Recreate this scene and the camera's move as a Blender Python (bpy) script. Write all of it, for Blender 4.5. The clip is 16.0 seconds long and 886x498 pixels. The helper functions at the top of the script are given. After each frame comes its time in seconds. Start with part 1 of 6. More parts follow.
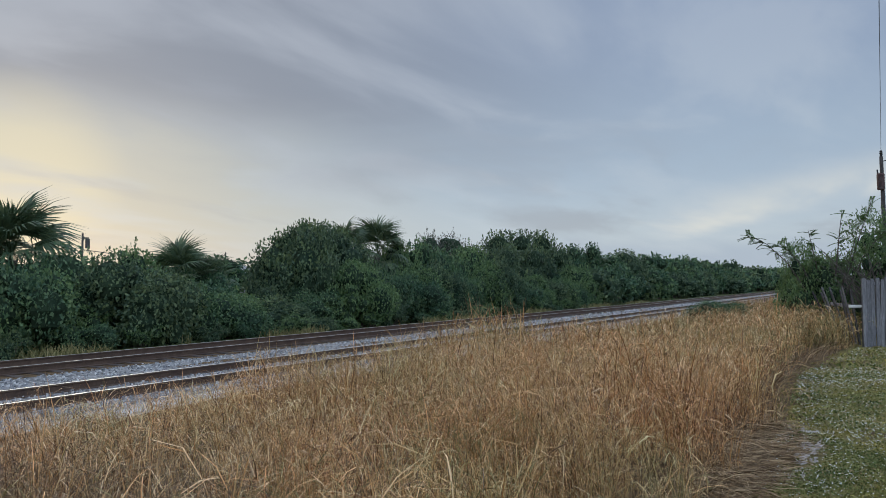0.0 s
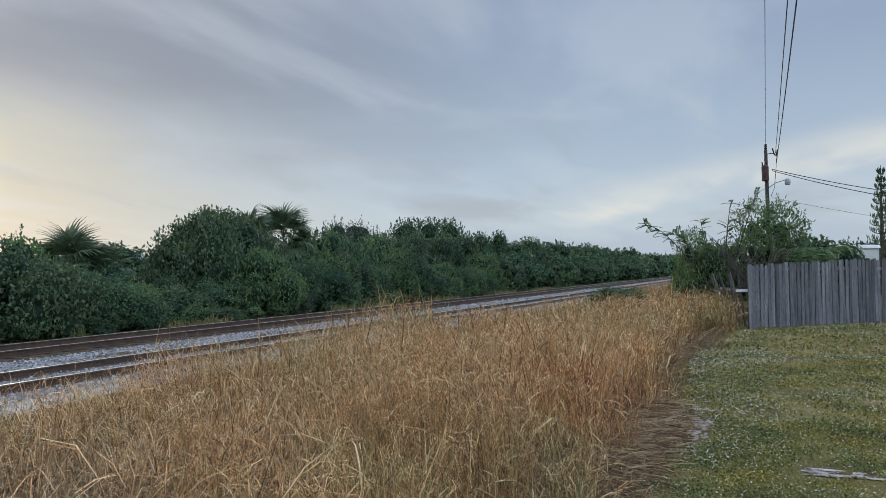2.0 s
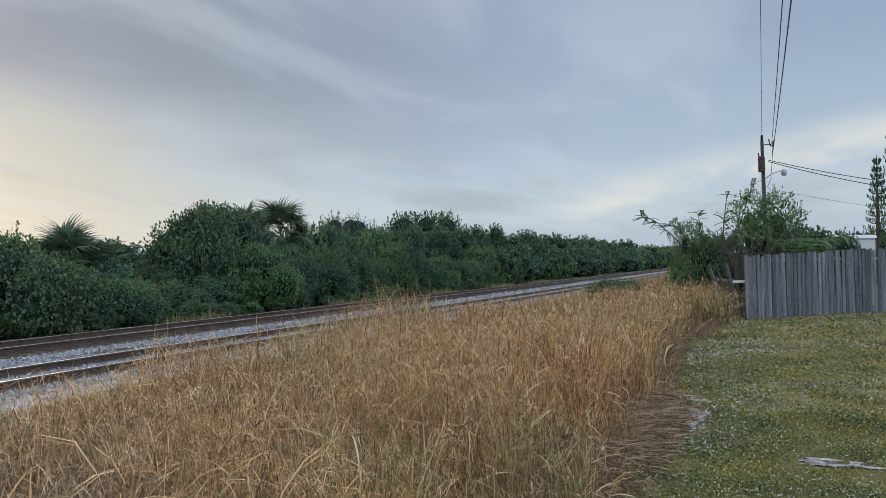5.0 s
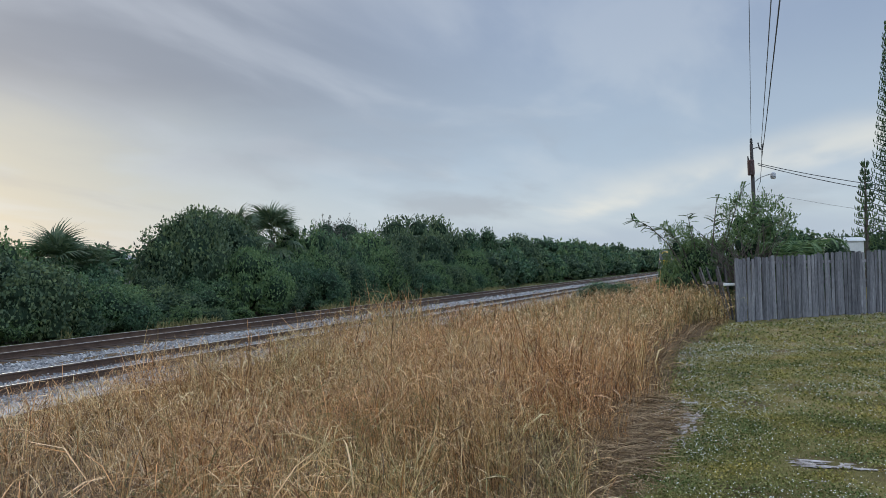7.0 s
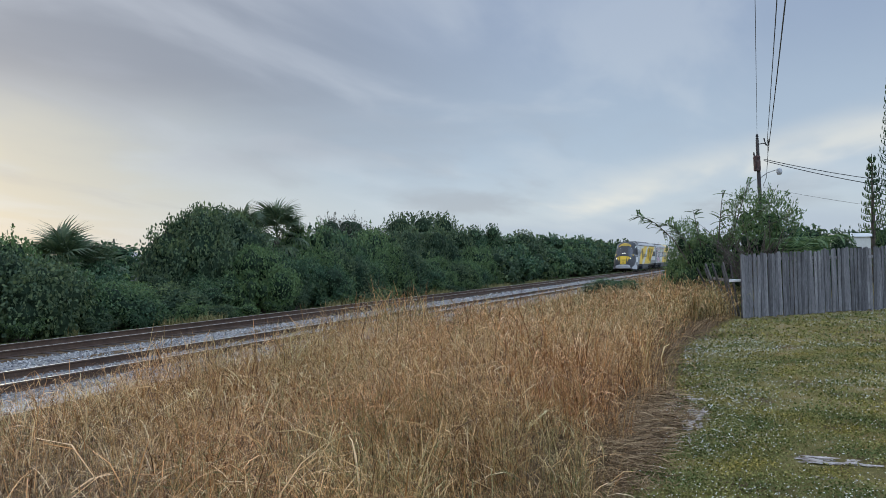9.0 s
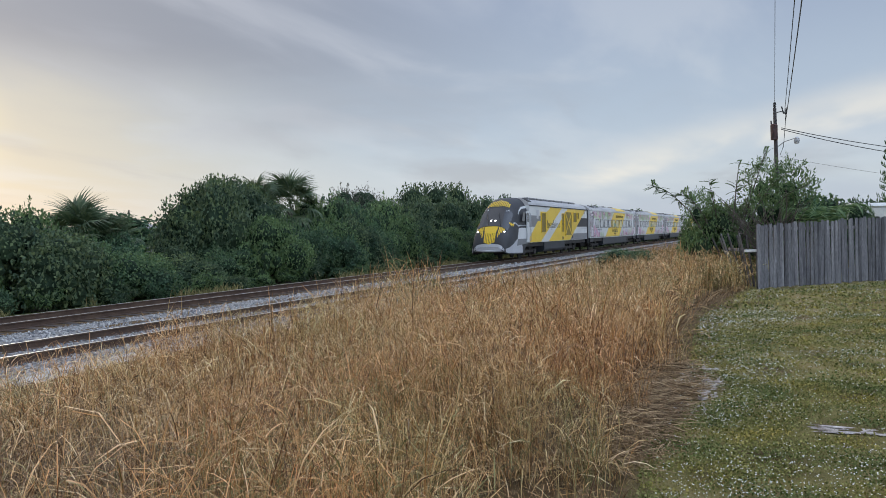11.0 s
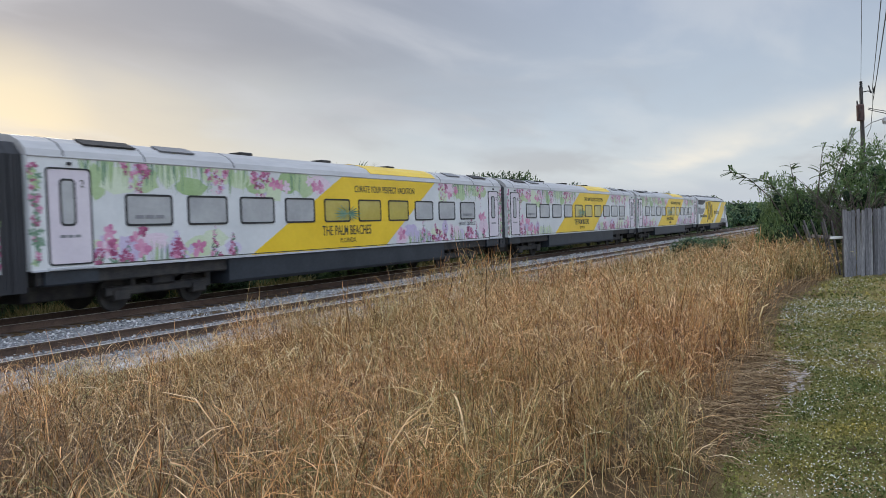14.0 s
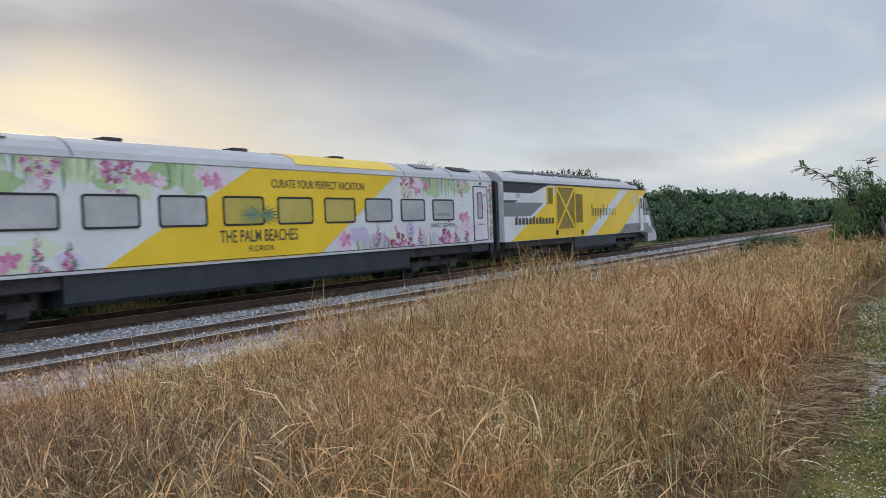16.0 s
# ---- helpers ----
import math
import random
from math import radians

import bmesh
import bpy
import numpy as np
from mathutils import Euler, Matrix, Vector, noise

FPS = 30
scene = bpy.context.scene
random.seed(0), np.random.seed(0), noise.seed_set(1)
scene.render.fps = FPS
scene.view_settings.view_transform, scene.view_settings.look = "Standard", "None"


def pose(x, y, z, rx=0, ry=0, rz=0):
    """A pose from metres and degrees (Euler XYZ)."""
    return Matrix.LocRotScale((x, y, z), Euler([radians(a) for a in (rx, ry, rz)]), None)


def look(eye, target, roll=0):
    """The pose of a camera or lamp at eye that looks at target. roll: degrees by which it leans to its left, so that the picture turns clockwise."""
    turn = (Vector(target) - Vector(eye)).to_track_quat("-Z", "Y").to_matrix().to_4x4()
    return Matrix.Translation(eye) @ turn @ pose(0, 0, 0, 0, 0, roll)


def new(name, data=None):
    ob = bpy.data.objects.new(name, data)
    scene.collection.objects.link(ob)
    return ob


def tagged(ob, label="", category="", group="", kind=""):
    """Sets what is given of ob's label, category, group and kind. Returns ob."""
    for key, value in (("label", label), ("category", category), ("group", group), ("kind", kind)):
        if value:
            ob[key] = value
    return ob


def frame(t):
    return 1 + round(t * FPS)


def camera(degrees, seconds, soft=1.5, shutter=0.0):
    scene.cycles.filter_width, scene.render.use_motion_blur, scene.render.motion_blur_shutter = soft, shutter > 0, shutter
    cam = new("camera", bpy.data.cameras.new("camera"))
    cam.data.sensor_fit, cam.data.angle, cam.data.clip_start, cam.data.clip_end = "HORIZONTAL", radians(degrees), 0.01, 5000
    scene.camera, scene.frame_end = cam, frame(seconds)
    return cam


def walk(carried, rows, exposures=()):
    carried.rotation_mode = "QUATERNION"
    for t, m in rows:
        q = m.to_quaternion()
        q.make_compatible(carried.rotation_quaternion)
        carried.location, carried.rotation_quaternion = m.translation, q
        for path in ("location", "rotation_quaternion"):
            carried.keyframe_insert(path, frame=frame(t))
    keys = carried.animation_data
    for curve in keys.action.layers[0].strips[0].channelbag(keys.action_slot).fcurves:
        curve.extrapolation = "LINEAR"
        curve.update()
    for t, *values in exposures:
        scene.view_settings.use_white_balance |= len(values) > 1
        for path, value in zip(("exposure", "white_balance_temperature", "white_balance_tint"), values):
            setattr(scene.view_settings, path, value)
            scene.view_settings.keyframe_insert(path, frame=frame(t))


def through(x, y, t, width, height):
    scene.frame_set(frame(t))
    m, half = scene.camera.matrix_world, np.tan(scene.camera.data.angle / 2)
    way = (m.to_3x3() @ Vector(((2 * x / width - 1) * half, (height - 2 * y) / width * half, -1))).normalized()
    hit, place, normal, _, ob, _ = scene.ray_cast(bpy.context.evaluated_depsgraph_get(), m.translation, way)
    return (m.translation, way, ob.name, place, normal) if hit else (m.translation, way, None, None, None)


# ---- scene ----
EYE = 1.72
RAIL = -0.31          # top of the rails
NEAR, FAR = 13.16, 18.26   # centre lines of the two tracks
cam = camera(62.23, 16.0, soft=0.75, shutter=0.1)
walk(cam, [
    (0, pose(0.000, 0.000, EYE, 92.44, -0.07, -58.82)),
    (0.5, pose(0.000, 0.000, EYE, 92.30, -0.05, -61.69)),
    (1, pose(0.000, 0.000, EYE, 92.12, 0.02, -63.75)),
    (1.5, pose(0.000, 0.000, EYE, 91.86, 0.14, -65.13)),
    (2, pose(0.000, 0.000, EYE, 91.48, 0.25, -65.96)),
    (2.5, pose(0.000, 0.000, EYE, 91.11, 0.36, -66.34)),
    (3, pose(0.000, 0.000, EYE, 90.84, 0.42, -66.39)),
    (3.5, pose(0.000, 0.000, EYE, 90.75, 0.59, -66.24)),
    (4, pose(0.000, 0.000, EYE, 90.80, 0.69, -66.02)),
    (6.5, pose(0.000, 0.000, EYE, 91.26, 0.85, -66.71)),
    (7, pose(0.000, 0.000, EYE, 91.26, 0.92, -66.83)),
    (7.5, pose(0.000, 0.000, EYE, 91.23, 0.86, -66.84)),
    (8, pose(0.000, 0.000, EYE, 91.21, 0.81, -66.78)),
    (8.5, pose(0.000, 0.000, EYE, 91.16, 0.88, -66.64)),
    (9, pose(0.000, 0.000, EYE, 91.01, 1.03, -66.43)),
    (11.5, pose(-0.018, 0.030, EYE, 88.16, 1.21, -65.00)),
    (12, pose(-0.020, 0.035, EYE, 87.83, 1.22, -64.24)),
    (12.5, pose(-0.022, 0.039, EYE, 87.78, 1.53, -63.21)),
    (13, pose(-0.030, 0.052, EYE, 87.87, 1.67, -62.07)),
    (13.5, pose(-0.035, 0.061, EYE, 87.99, 1.77, -60.98)),
    (14, pose(-0.043, 0.074, EYE, 88.11, 1.79, -60.14)),
    (14.5, pose(-0.045, 0.078, EYE, 88.27, 1.91, -59.48)),
    (15, pose(-0.045, 0.078, EYE, 88.31, 2.00, -59.00)),
    (15.5, pose(-0.052, 0.091, EYE, 88.25, 2.04, -58.05)),
    (16, pose(-0.075, 0.131, EYE, 88.20, 2.10, -55.60)),
], exposures=[(0.0, -0.16, 6300, 8), (2.0, -0.05, 6350, 8), (9.0, 0.0, 6350, 8), (12.0, 0.10, 6750, 11), (14.0, 0.13, 6850, 11), (16.0, 0.13, 6900, 11)])

# ---- world and light ----
SUN_AZ, SUN_EL = radians(61), radians(9)


def build_sky():
    w = bpy.data.worlds.new("world")
    scene.world = w
    w.use_nodes = True
    nt = w.node_tree
    nt.nodes.clear()
    N, L = nt.nodes, nt.links

    def math(op, a, b=None, clamp=False):
        n = N.new("ShaderNodeMath")
        n.operation, n.use_clamp = op, clamp
        for i, v in enumerate((a, b)):
            if v is None:
                continue
            if isinstance(v, (int, float)):
                n.inputs[i].default_value = v
            else:
                L.new(v, n.inputs[i])
        return n.outputs[0]

    def span(v, a, b, lo=0.0, hi=1.0):
        n = N.new("ShaderNodeMapRange")
        n.interpolation_type = "SMOOTHSTEP"
        L.new(v, n.inputs["Value"])
        for k, q in zip(("From Min", "From Max", "To Min", "To Max"), (a, b, lo, hi)):
            n.inputs[k].default_value = q
        return n.outputs[0]

    def mix(f, a, b, kind="MIX"):
        n = N.new("ShaderNodeMix")
        n.data_type, n.blend_type = "RGBA", kind
        for s, v in ((n.inputs[0], f), (n.inputs[6], a), (n.inputs[7], b)):
            if isinstance(v, (int, float)):
                s.default_value = v
            elif isinstance(v, tuple):
                s.default_value = (*v, 1)
            else:
                L.new(v, s)
        return n.outputs[2]

    co = N.new("ShaderNodeTexCoord").outputs["Generated"]
    sep = N.new("ShaderNodeSeparateXYZ")
    L.new(co, sep.inputs[0])
    x, y, z = sep.outputs
    # cloud sheet seen in perspective
    up = math("ADD", math("MAXIMUM", z, 0.0), 0.13)
    flat = N.new("ShaderNodeCombineXYZ")
    L.new(math("DIVIDE", x, up), flat.inputs[0])
    L.new(math("DIVIDE", y, up), flat.inputs[1])

    def cloud(scale, detail, turn, stretch, seed):
        m = N.new("ShaderNodeMapping")
        m.inputs["Rotation"].default_value = (0, 0, turn)
        m.inputs["Scale"].default_value = stretch
        m.inputs["Location"].default_value = (seed, seed * 0.7, 0)
        L.new(flat.outputs[0], m.inputs[0])
        t = N.new("ShaderNodeTexNoise")
        t.inputs["Scale"].default_value, t.inputs["Detail"].default_value = scale, detail
        t.inputs["Roughness"].default_value, t.inputs["Distortion"].default_value = 0.5, 0.35
        L.new(m.outputs[0], t.inputs["Vector"])
        return t.outputs[0]

    big = cloud(0.55, 5, 0.5, (1, 0.55, 1), 3.1)
    fine = cloud(1.5, 6, 0.75, (0.6, 1.15, 1), 8.3)
    az = math("ARCTAN2", y, x)
    bigger = cloud(1.1, 4, 0.1, (0.6, 1.2, 1), 5.2)
    # ragged height: the cloud edges follow it
    ragged = math("ADD", z, math("ADD", math("MULTIPLY", math("SUBTRACT", big, 0.5), 0.26), math("MULTIPLY", math("SUBTRACT", fine, 0.5), 0.12)))
    # clear part: pale blue, deeper with height
    base = mix(span(z, 0.03, 0.17), (0.54, 0.61, 0.67), (0.42, 0.515, 0.635))
    base = mix(span(z, 0.14, 0.34), base, (0.305, 0.385, 0.54))
    base = mix(math("MULTIPLY", span(fine, 0.45, 0.66), 0.35), base, (0.60, 0.65, 0.71))
    # grey cloud sheet, heavier towards the sunset
    heavy = math("MULTIPLY", span(ragged, 0.10, 0.24), span(az, 0.15, 0.80, 0.12, 0.92))
    base = mix(heavy, base, mix(span(fine, 0.35, 0.65), (0.27, 0.297, 0.36), (0.40, 0.43, 0.50)))
    # pale yellow light under the sheet, round the hidden sun
    lit = math("MULTIPLY", span(az, 0.42, 0.98), math("MULTIPLY", span(ragged, 0.25, 0.10), span(fine, 0.70, 0.40, 0.55, 1.0)))
    base = mix(math("MULTIPLY", lit, 0.72), base, (0.545, 0.515, 0.43))
    # low cream streak, higher towards the line's far end, over a slate bank
    slope = math("SUBTRACT", math("ADD", z, math("MULTIPLY", math("SUBTRACT", fine, 0.5), 0.035)), math("SUBTRACT", 0.112, math("MULTIPLY", az, 0.20)))
    streak = math("MULTIPLY", span(slope, -0.016, 0.004), span(slope, 0.055, -0.004))
    streak = math("MULTIPLY", streak, math("MULTIPLY", span(az, 0.42, 0.20), span(bigger, 0.40, 0.60, 0.10, 0.62)))
    base = mix(math("MULTIPLY", span(math("ADD", z, math("MULTIPLY", math("SUBTRACT", fine, 0.5), 0.05)), 0.066, 0.03), span(az, 0.75, 0.35, 0.1, 0.8)), base, (0.44, 0.51, 0.61))
    base = mix(streak, base, (0.86, 0.82, 0.73))
    dot = N.new("ShaderNodeVectorMath")
    dot.operation = "DOT_PRODUCT"
    L.new(co, dot.inputs[0])
    dot.inputs[1].default_value = (math_cos(1.075) * math_cos(0.125), math_sin(1.075) * math_cos(0.125), math_sin(0.125))
    d = dot.outputs["Value"]
    core = math("MULTIPLY", span(d, 0.991, 0.9995), span(fine, 0.66, 0.46, 0.15, 0.45))
    base = mix(core, base, (0.80, 0.71, 0.48))
    # small torn grey clouds low over the trees
    torn = cloud(0.9, 5, 0.3, (0.7, 1.1, 1), 12.7)
    low = math("MULTIPLY", span(torn, 0.50, 0.70), math("MULTIPLY", span(z, 0.03, 0.07), span(z, 0.26, 0.10)))
    base = mix(math("MULTIPLY", low, 0.55), base, (0.36, 0.385, 0.44))
    # overcast is brightest overhead
    gain = span(z, 0.36, 0.9, 1.0, 2.35)
    # the clouds facing the low sun are lit from the front
    facing = N.new("ShaderNodeVectorMath")
    facing.operation = "DOT_PRODUCT"
    L.new(co, facing.inputs[0])
    facing.inputs[1].default_value = (-math_cos(SUN_AZ), -math_sin(SUN_AZ), 0.25)
    gain = math("MULTIPLY", gain, span(facing.outputs["Value"], 0.15, 0.85, 1.0, 2.0))
    base = mix(1.0, base, mix_grey(N, L, gain), "MULTIPLY")
    sky = N.new("ShaderNodeTexSky")
    sky.sky_type, sky.sun_disc = "NISHITA", False
    sky.sun_elevation, sky.sun_rotation = SUN_EL, math_pi / 2 - SUN_AZ
    a, b = N.new("ShaderNodeBackground"), N.new("ShaderNodeBackground")
    L.new(base, a.inputs[0])
    L.new(sky.outputs[0], b.inputs[0])
    a.inputs[1].default_value, b.inputs[1].default_value = 1.0, 0.006
    add, out = N.new("ShaderNodeAddShader"), N.new("ShaderNodeOutputWorld")
    L.new(a.outputs[0], add.inputs[0])
    L.new(b.outputs[0], add.inputs[1])
    L.new(add.outputs[0], out.inputs[0])


math_cos, math_sin, math_pi = math.cos, math.sin, math.pi


def mix_grey(N, L, v):
    c = N.new("ShaderNodeCombineColor")
    for i in range(3):
        L.new(v, c.inputs[i])
    return c.outputs[0]


build_sky()
sun = new("sun", bpy.data.lights.new("sun", "SUN"))
sun.data.energy, sun.data.angle, sun.data.color = 0.95, radians(14), (1.0, 0.86, 0.66)
sun.matrix_world = look((0, 0, 0), (-math_cos(SUN_AZ) * math_cos(SUN_EL * 2), -math_sin(SUN_AZ) * math_cos(SUN_EL * 2), -math_sin(SUN_EL * 2)))

# ---- materials ----
def material(name, colours, rough=0.6, metal=0.0, scale=4.0, fine=0.0, bump=0.0, stretch=(1, 1, 1), island=0.0, item=0.0,
             coord="Object", spec=0.5, lo=0.35, hi=0.65, through=0.0, glow=0.0, tints=None, tint_scale=0.45):
    """colours: two or three, mixed by noise; fine: strength of a small dark grain; island, item: variation by piece; tints: broad patches of hue."""
    m = bpy.data.materials.new(name)
    m.use_nodes = True
    N, L = m.node_tree.nodes, m.node_tree.links
    p = N["Principled BSDF"]
    p.inputs["Roughness"].default_value, p.inputs["Metallic"].default_value = rough, metal
    p.inputs["Specular IOR Level"].default_value = spec
    tc = N.new("ShaderNodeTexCoord")
    mp = N.new("ShaderNodeMapping")
    mp.inputs["Scale"].default_value = stretch
    L.new(N.new("ShaderNodeNewGeometry").outputs["Position"] if coord == "World" else tc.outputs[coord], mp.inputs[0])
    no = N.new("ShaderNodeTexNoise")
    no.inputs["Scale"].default_value, no.inputs["Detail"].default_value = scale, 6
    L.new(mp.outputs[0], no.inputs["Vector"])
    fac = no.outputs[0]
    for on, node, socket in ((island, "ShaderNodeNewGeometry", "Random Per Island"), (item, "ShaderNodeObjectInfo", "Random")):
        if on:
            r = N.new(node)
            mx = N.new("ShaderNodeMix")
            mx.inputs[0].default_value = on
            L.new(fac, mx.inputs[2])
            L.new(r.outputs[socket], mx.inputs[3])
            fac = mx.outputs[0]
            lo, hi = lo - 0.3 * on, hi + 0.3 * on
    ramp = N.new("ShaderNodeValToRGB")
    L.new(fac, ramp.inputs[0])
    e = ramp.color_ramp.elements
    while len(e) < len(colours):
        e.new(0.5)
    for i, c in enumerate(colours):
        e[i].position = lo + (hi - lo) * i / max(1, len(colours) - 1)
        e[i].color = (*c, 1)
    col = ramp.outputs[0]
    if fine or bump:
        n2 = N.new("ShaderNodeTexNoise")
        n2.inputs["Scale"].default_value, n2.inputs["Detail"].default_value = scale * 9, 5
        L.new(mp.outputs[0], n2.inputs["Vector"])
        if fine:
            mr = N.new("ShaderNodeMapRange")
            for k, v in zip(("From Min", "From Max", "To Min", "To Max"), (0.3, 0.7, 1 - fine, 1 + fine * 0.5)):
                mr.inputs[k].default_value = v
            L.new(n2.outputs[0], mr.inputs["Value"])
            mm = N.new("ShaderNodeMix")
            mm.data_type, mm.blend_type = "RGBA", "MULTIPLY"
            mm.inputs[0].default_value = 1
            L.new(col, mm.inputs[6])
            L.new(mr.outputs[0], mm.inputs[7])
            col = mm.outputs[2]
        if bump:
            b = N.new("ShaderNodeBump")
            b.inputs["Strength"].default_value, b.inputs["Distance"].default_value = bump, 0.02
            L.new(n2.outputs[0], b.inputs["Height"])
            L.new(b.outputs[0], p.inputs["Normal"])
    if tints:
        pos = N.new("ShaderNodeNewGeometry")
        n3 = N.new("ShaderNodeTexNoise")
        n3.inputs["Scale"].default_value, n3.inputs["Detail"].default_value = tint_scale, 3
        L.new(pos.outputs["Position"], n3.inputs["Vector"])
        tr = N.new("ShaderNodeValToRGB")
        L.new(n3.outputs[0], tr.inputs[0])
        te = tr.color_ramp.elements
        while len(te) < len(tints):
            te.new(0.5)
        for i, c in enumerate(tints):
            te[i].position, te[i].color = 0.36 + 0.28 * i / (len(tints) - 1), (*c, 1)
        tm = N.new("ShaderNodeMix")
        tm.data_type, tm.blend_type = "RGBA", "MULTIPLY"
        tm.inputs[0].default_value = 1
        L.new(col, tm.inputs[6])
        L.new(tr.outputs[0], tm.inputs[7])
        col = tm.outputs[2]
    L.new(col, p.inputs["Base Color"])
    if through:
        t = N.new("ShaderNodeBsdfTranslucent")
        L.new(col, t.inputs[0])
        ms = N.new("ShaderNodeMixShader")
        ms.inputs[0].default_value = through
        L.new(p.outputs[0], ms.inputs[1])
        L.new(t.outputs[0], ms.inputs[2])
        L.new(ms.outputs[0], N["Material Output"].inputs[0])
    if glow:
        L.new(col, p.inputs["Emission Color"])
        p.inputs["Emission Strength"].default_value = glow
    return m


M = {}
M["white"] = material("train_white", [(0.575, 0.59, 0.58), (0.65, 0.66, 0.65)], 0.34, scale=0.8, fine=0.04)
M["roof"] = material("train_roof", [(0.40, 0.395, 0.39), (0.49, 0.48, 0.47)], 0.55, scale=0.7, fine=0.08, stretch=(0.3, 1, 1))
M["yellow"] = material("train_yellow", [(0.74, 0.485, 0.022), (0.81, 0.545, 0.032)], 0.36, scale=0.7, fine=0.04)
M["ochre"] = material("grille_ochre", [(0.21, 0.145, 0.022), (0.28, 0.195, 0.03)], 0.5, scale=3, fine=0.2)
M["charcoal"] = material("train_charcoal", [(0.026, 0.027, 0.031), (0.038, 0.039, 0.044)], 0.55, scale=1, fine=0.06)
M["grey"] = material("train_grey", [(0.16, 0.165, 0.175), (0.19, 0.195, 0.205)], 0.38, scale=1, fine=0.05)
M["silver"] = material("train_silver", [(0.42, 0.43, 0.45), (0.48, 0.49, 0.51)], 0.34, scale=1, fine=0.05)
M["skirt"] = material("skirt_dark", [(0.017, 0.023, 0.031), (0.030, 0.037, 0.046)], 0.5, scale=1.2, fine=0.25)
M["under"] = material("running_gear", [(0.018, 0.018, 0.02), (0.05, 0.045, 0.04)], 0.7, scale=3, fine=0.4)
M["steel"] = material("bare_steel", [(0.25, 0.24, 0.23), (0.38, 0.37, 0.36)], 0.35, 0.8, scale=4, fine=0.2)
M["ink"] = material("print_ink", [(0.045, 0.045, 0.03), (0.06, 0.058, 0.04)], 0.5, scale=2)
M["inkgrey"] = material("print_grey", [(0.20, 0.20, 0.21), (0.24, 0.24, 0.25)], 0.5, scale=2)
M["rubber"] = material("window_seal", [(0.014, 0.014, 0.015), (0.022, 0.022, 0.023)], 0.6, scale=4)
M["pane"] = material("printed_pane", [(0.33, 0.335, 0.335), (0.42, 0.425, 0.415)], 0.12, scale=0.9, fine=0.06)
M["panegold"] = material("printed_pane_gold", [(0.44, 0.35, 0.08), (0.50, 0.41, 0.11)], 0.12, scale=0.9, fine=0.06)
M["darkglass"] = material("dark_glass", [(0.012, 0.014, 0.017), (0.02, 0.022, 0.026)], 0.05, scale=1, spec=0.8)
M["door"] = material("door_pinkish", [(0.60, 0.54, 0.58), (0.66, 0.60, 0.63)], 0.36, scale=1, fine=0.04)
M["lamp"] = material("lamp_lens", [(1.0, 0.96, 0.88), (1.0, 0.97, 0.92)], 0.2, scale=1, glow=2.5)
for n, a, b in (("pink", (0.50, 0.13, 0.27), (0.68, 0.36, 0.48)), ("magenta", (0.24, 0.035, 0.10), (0.46, 0.13, 0.25)),
                ("leafgreen", (0.26, 0.40, 0.16), (0.47, 0.57, 0.34)), ("deepgreen", (0.06, 0.16, 0.10), (0.20, 0.32, 0.20)),
                ("lilac", (0.48, 0.40, 0.58), (0.60, 0.54, 0.66)), ("mist", (0.50, 0.60, 0.36), (0.62, 0.68, 0.52)),
                ("blush", (0.68, 0.50, 0.58), (0.70, 0.58, 0.64))):
    M[n] = material("print_" + n, [a, b], 0.36, scale=2.2, fine=0.12, lo=0.3, hi=0.7, island=0.5)


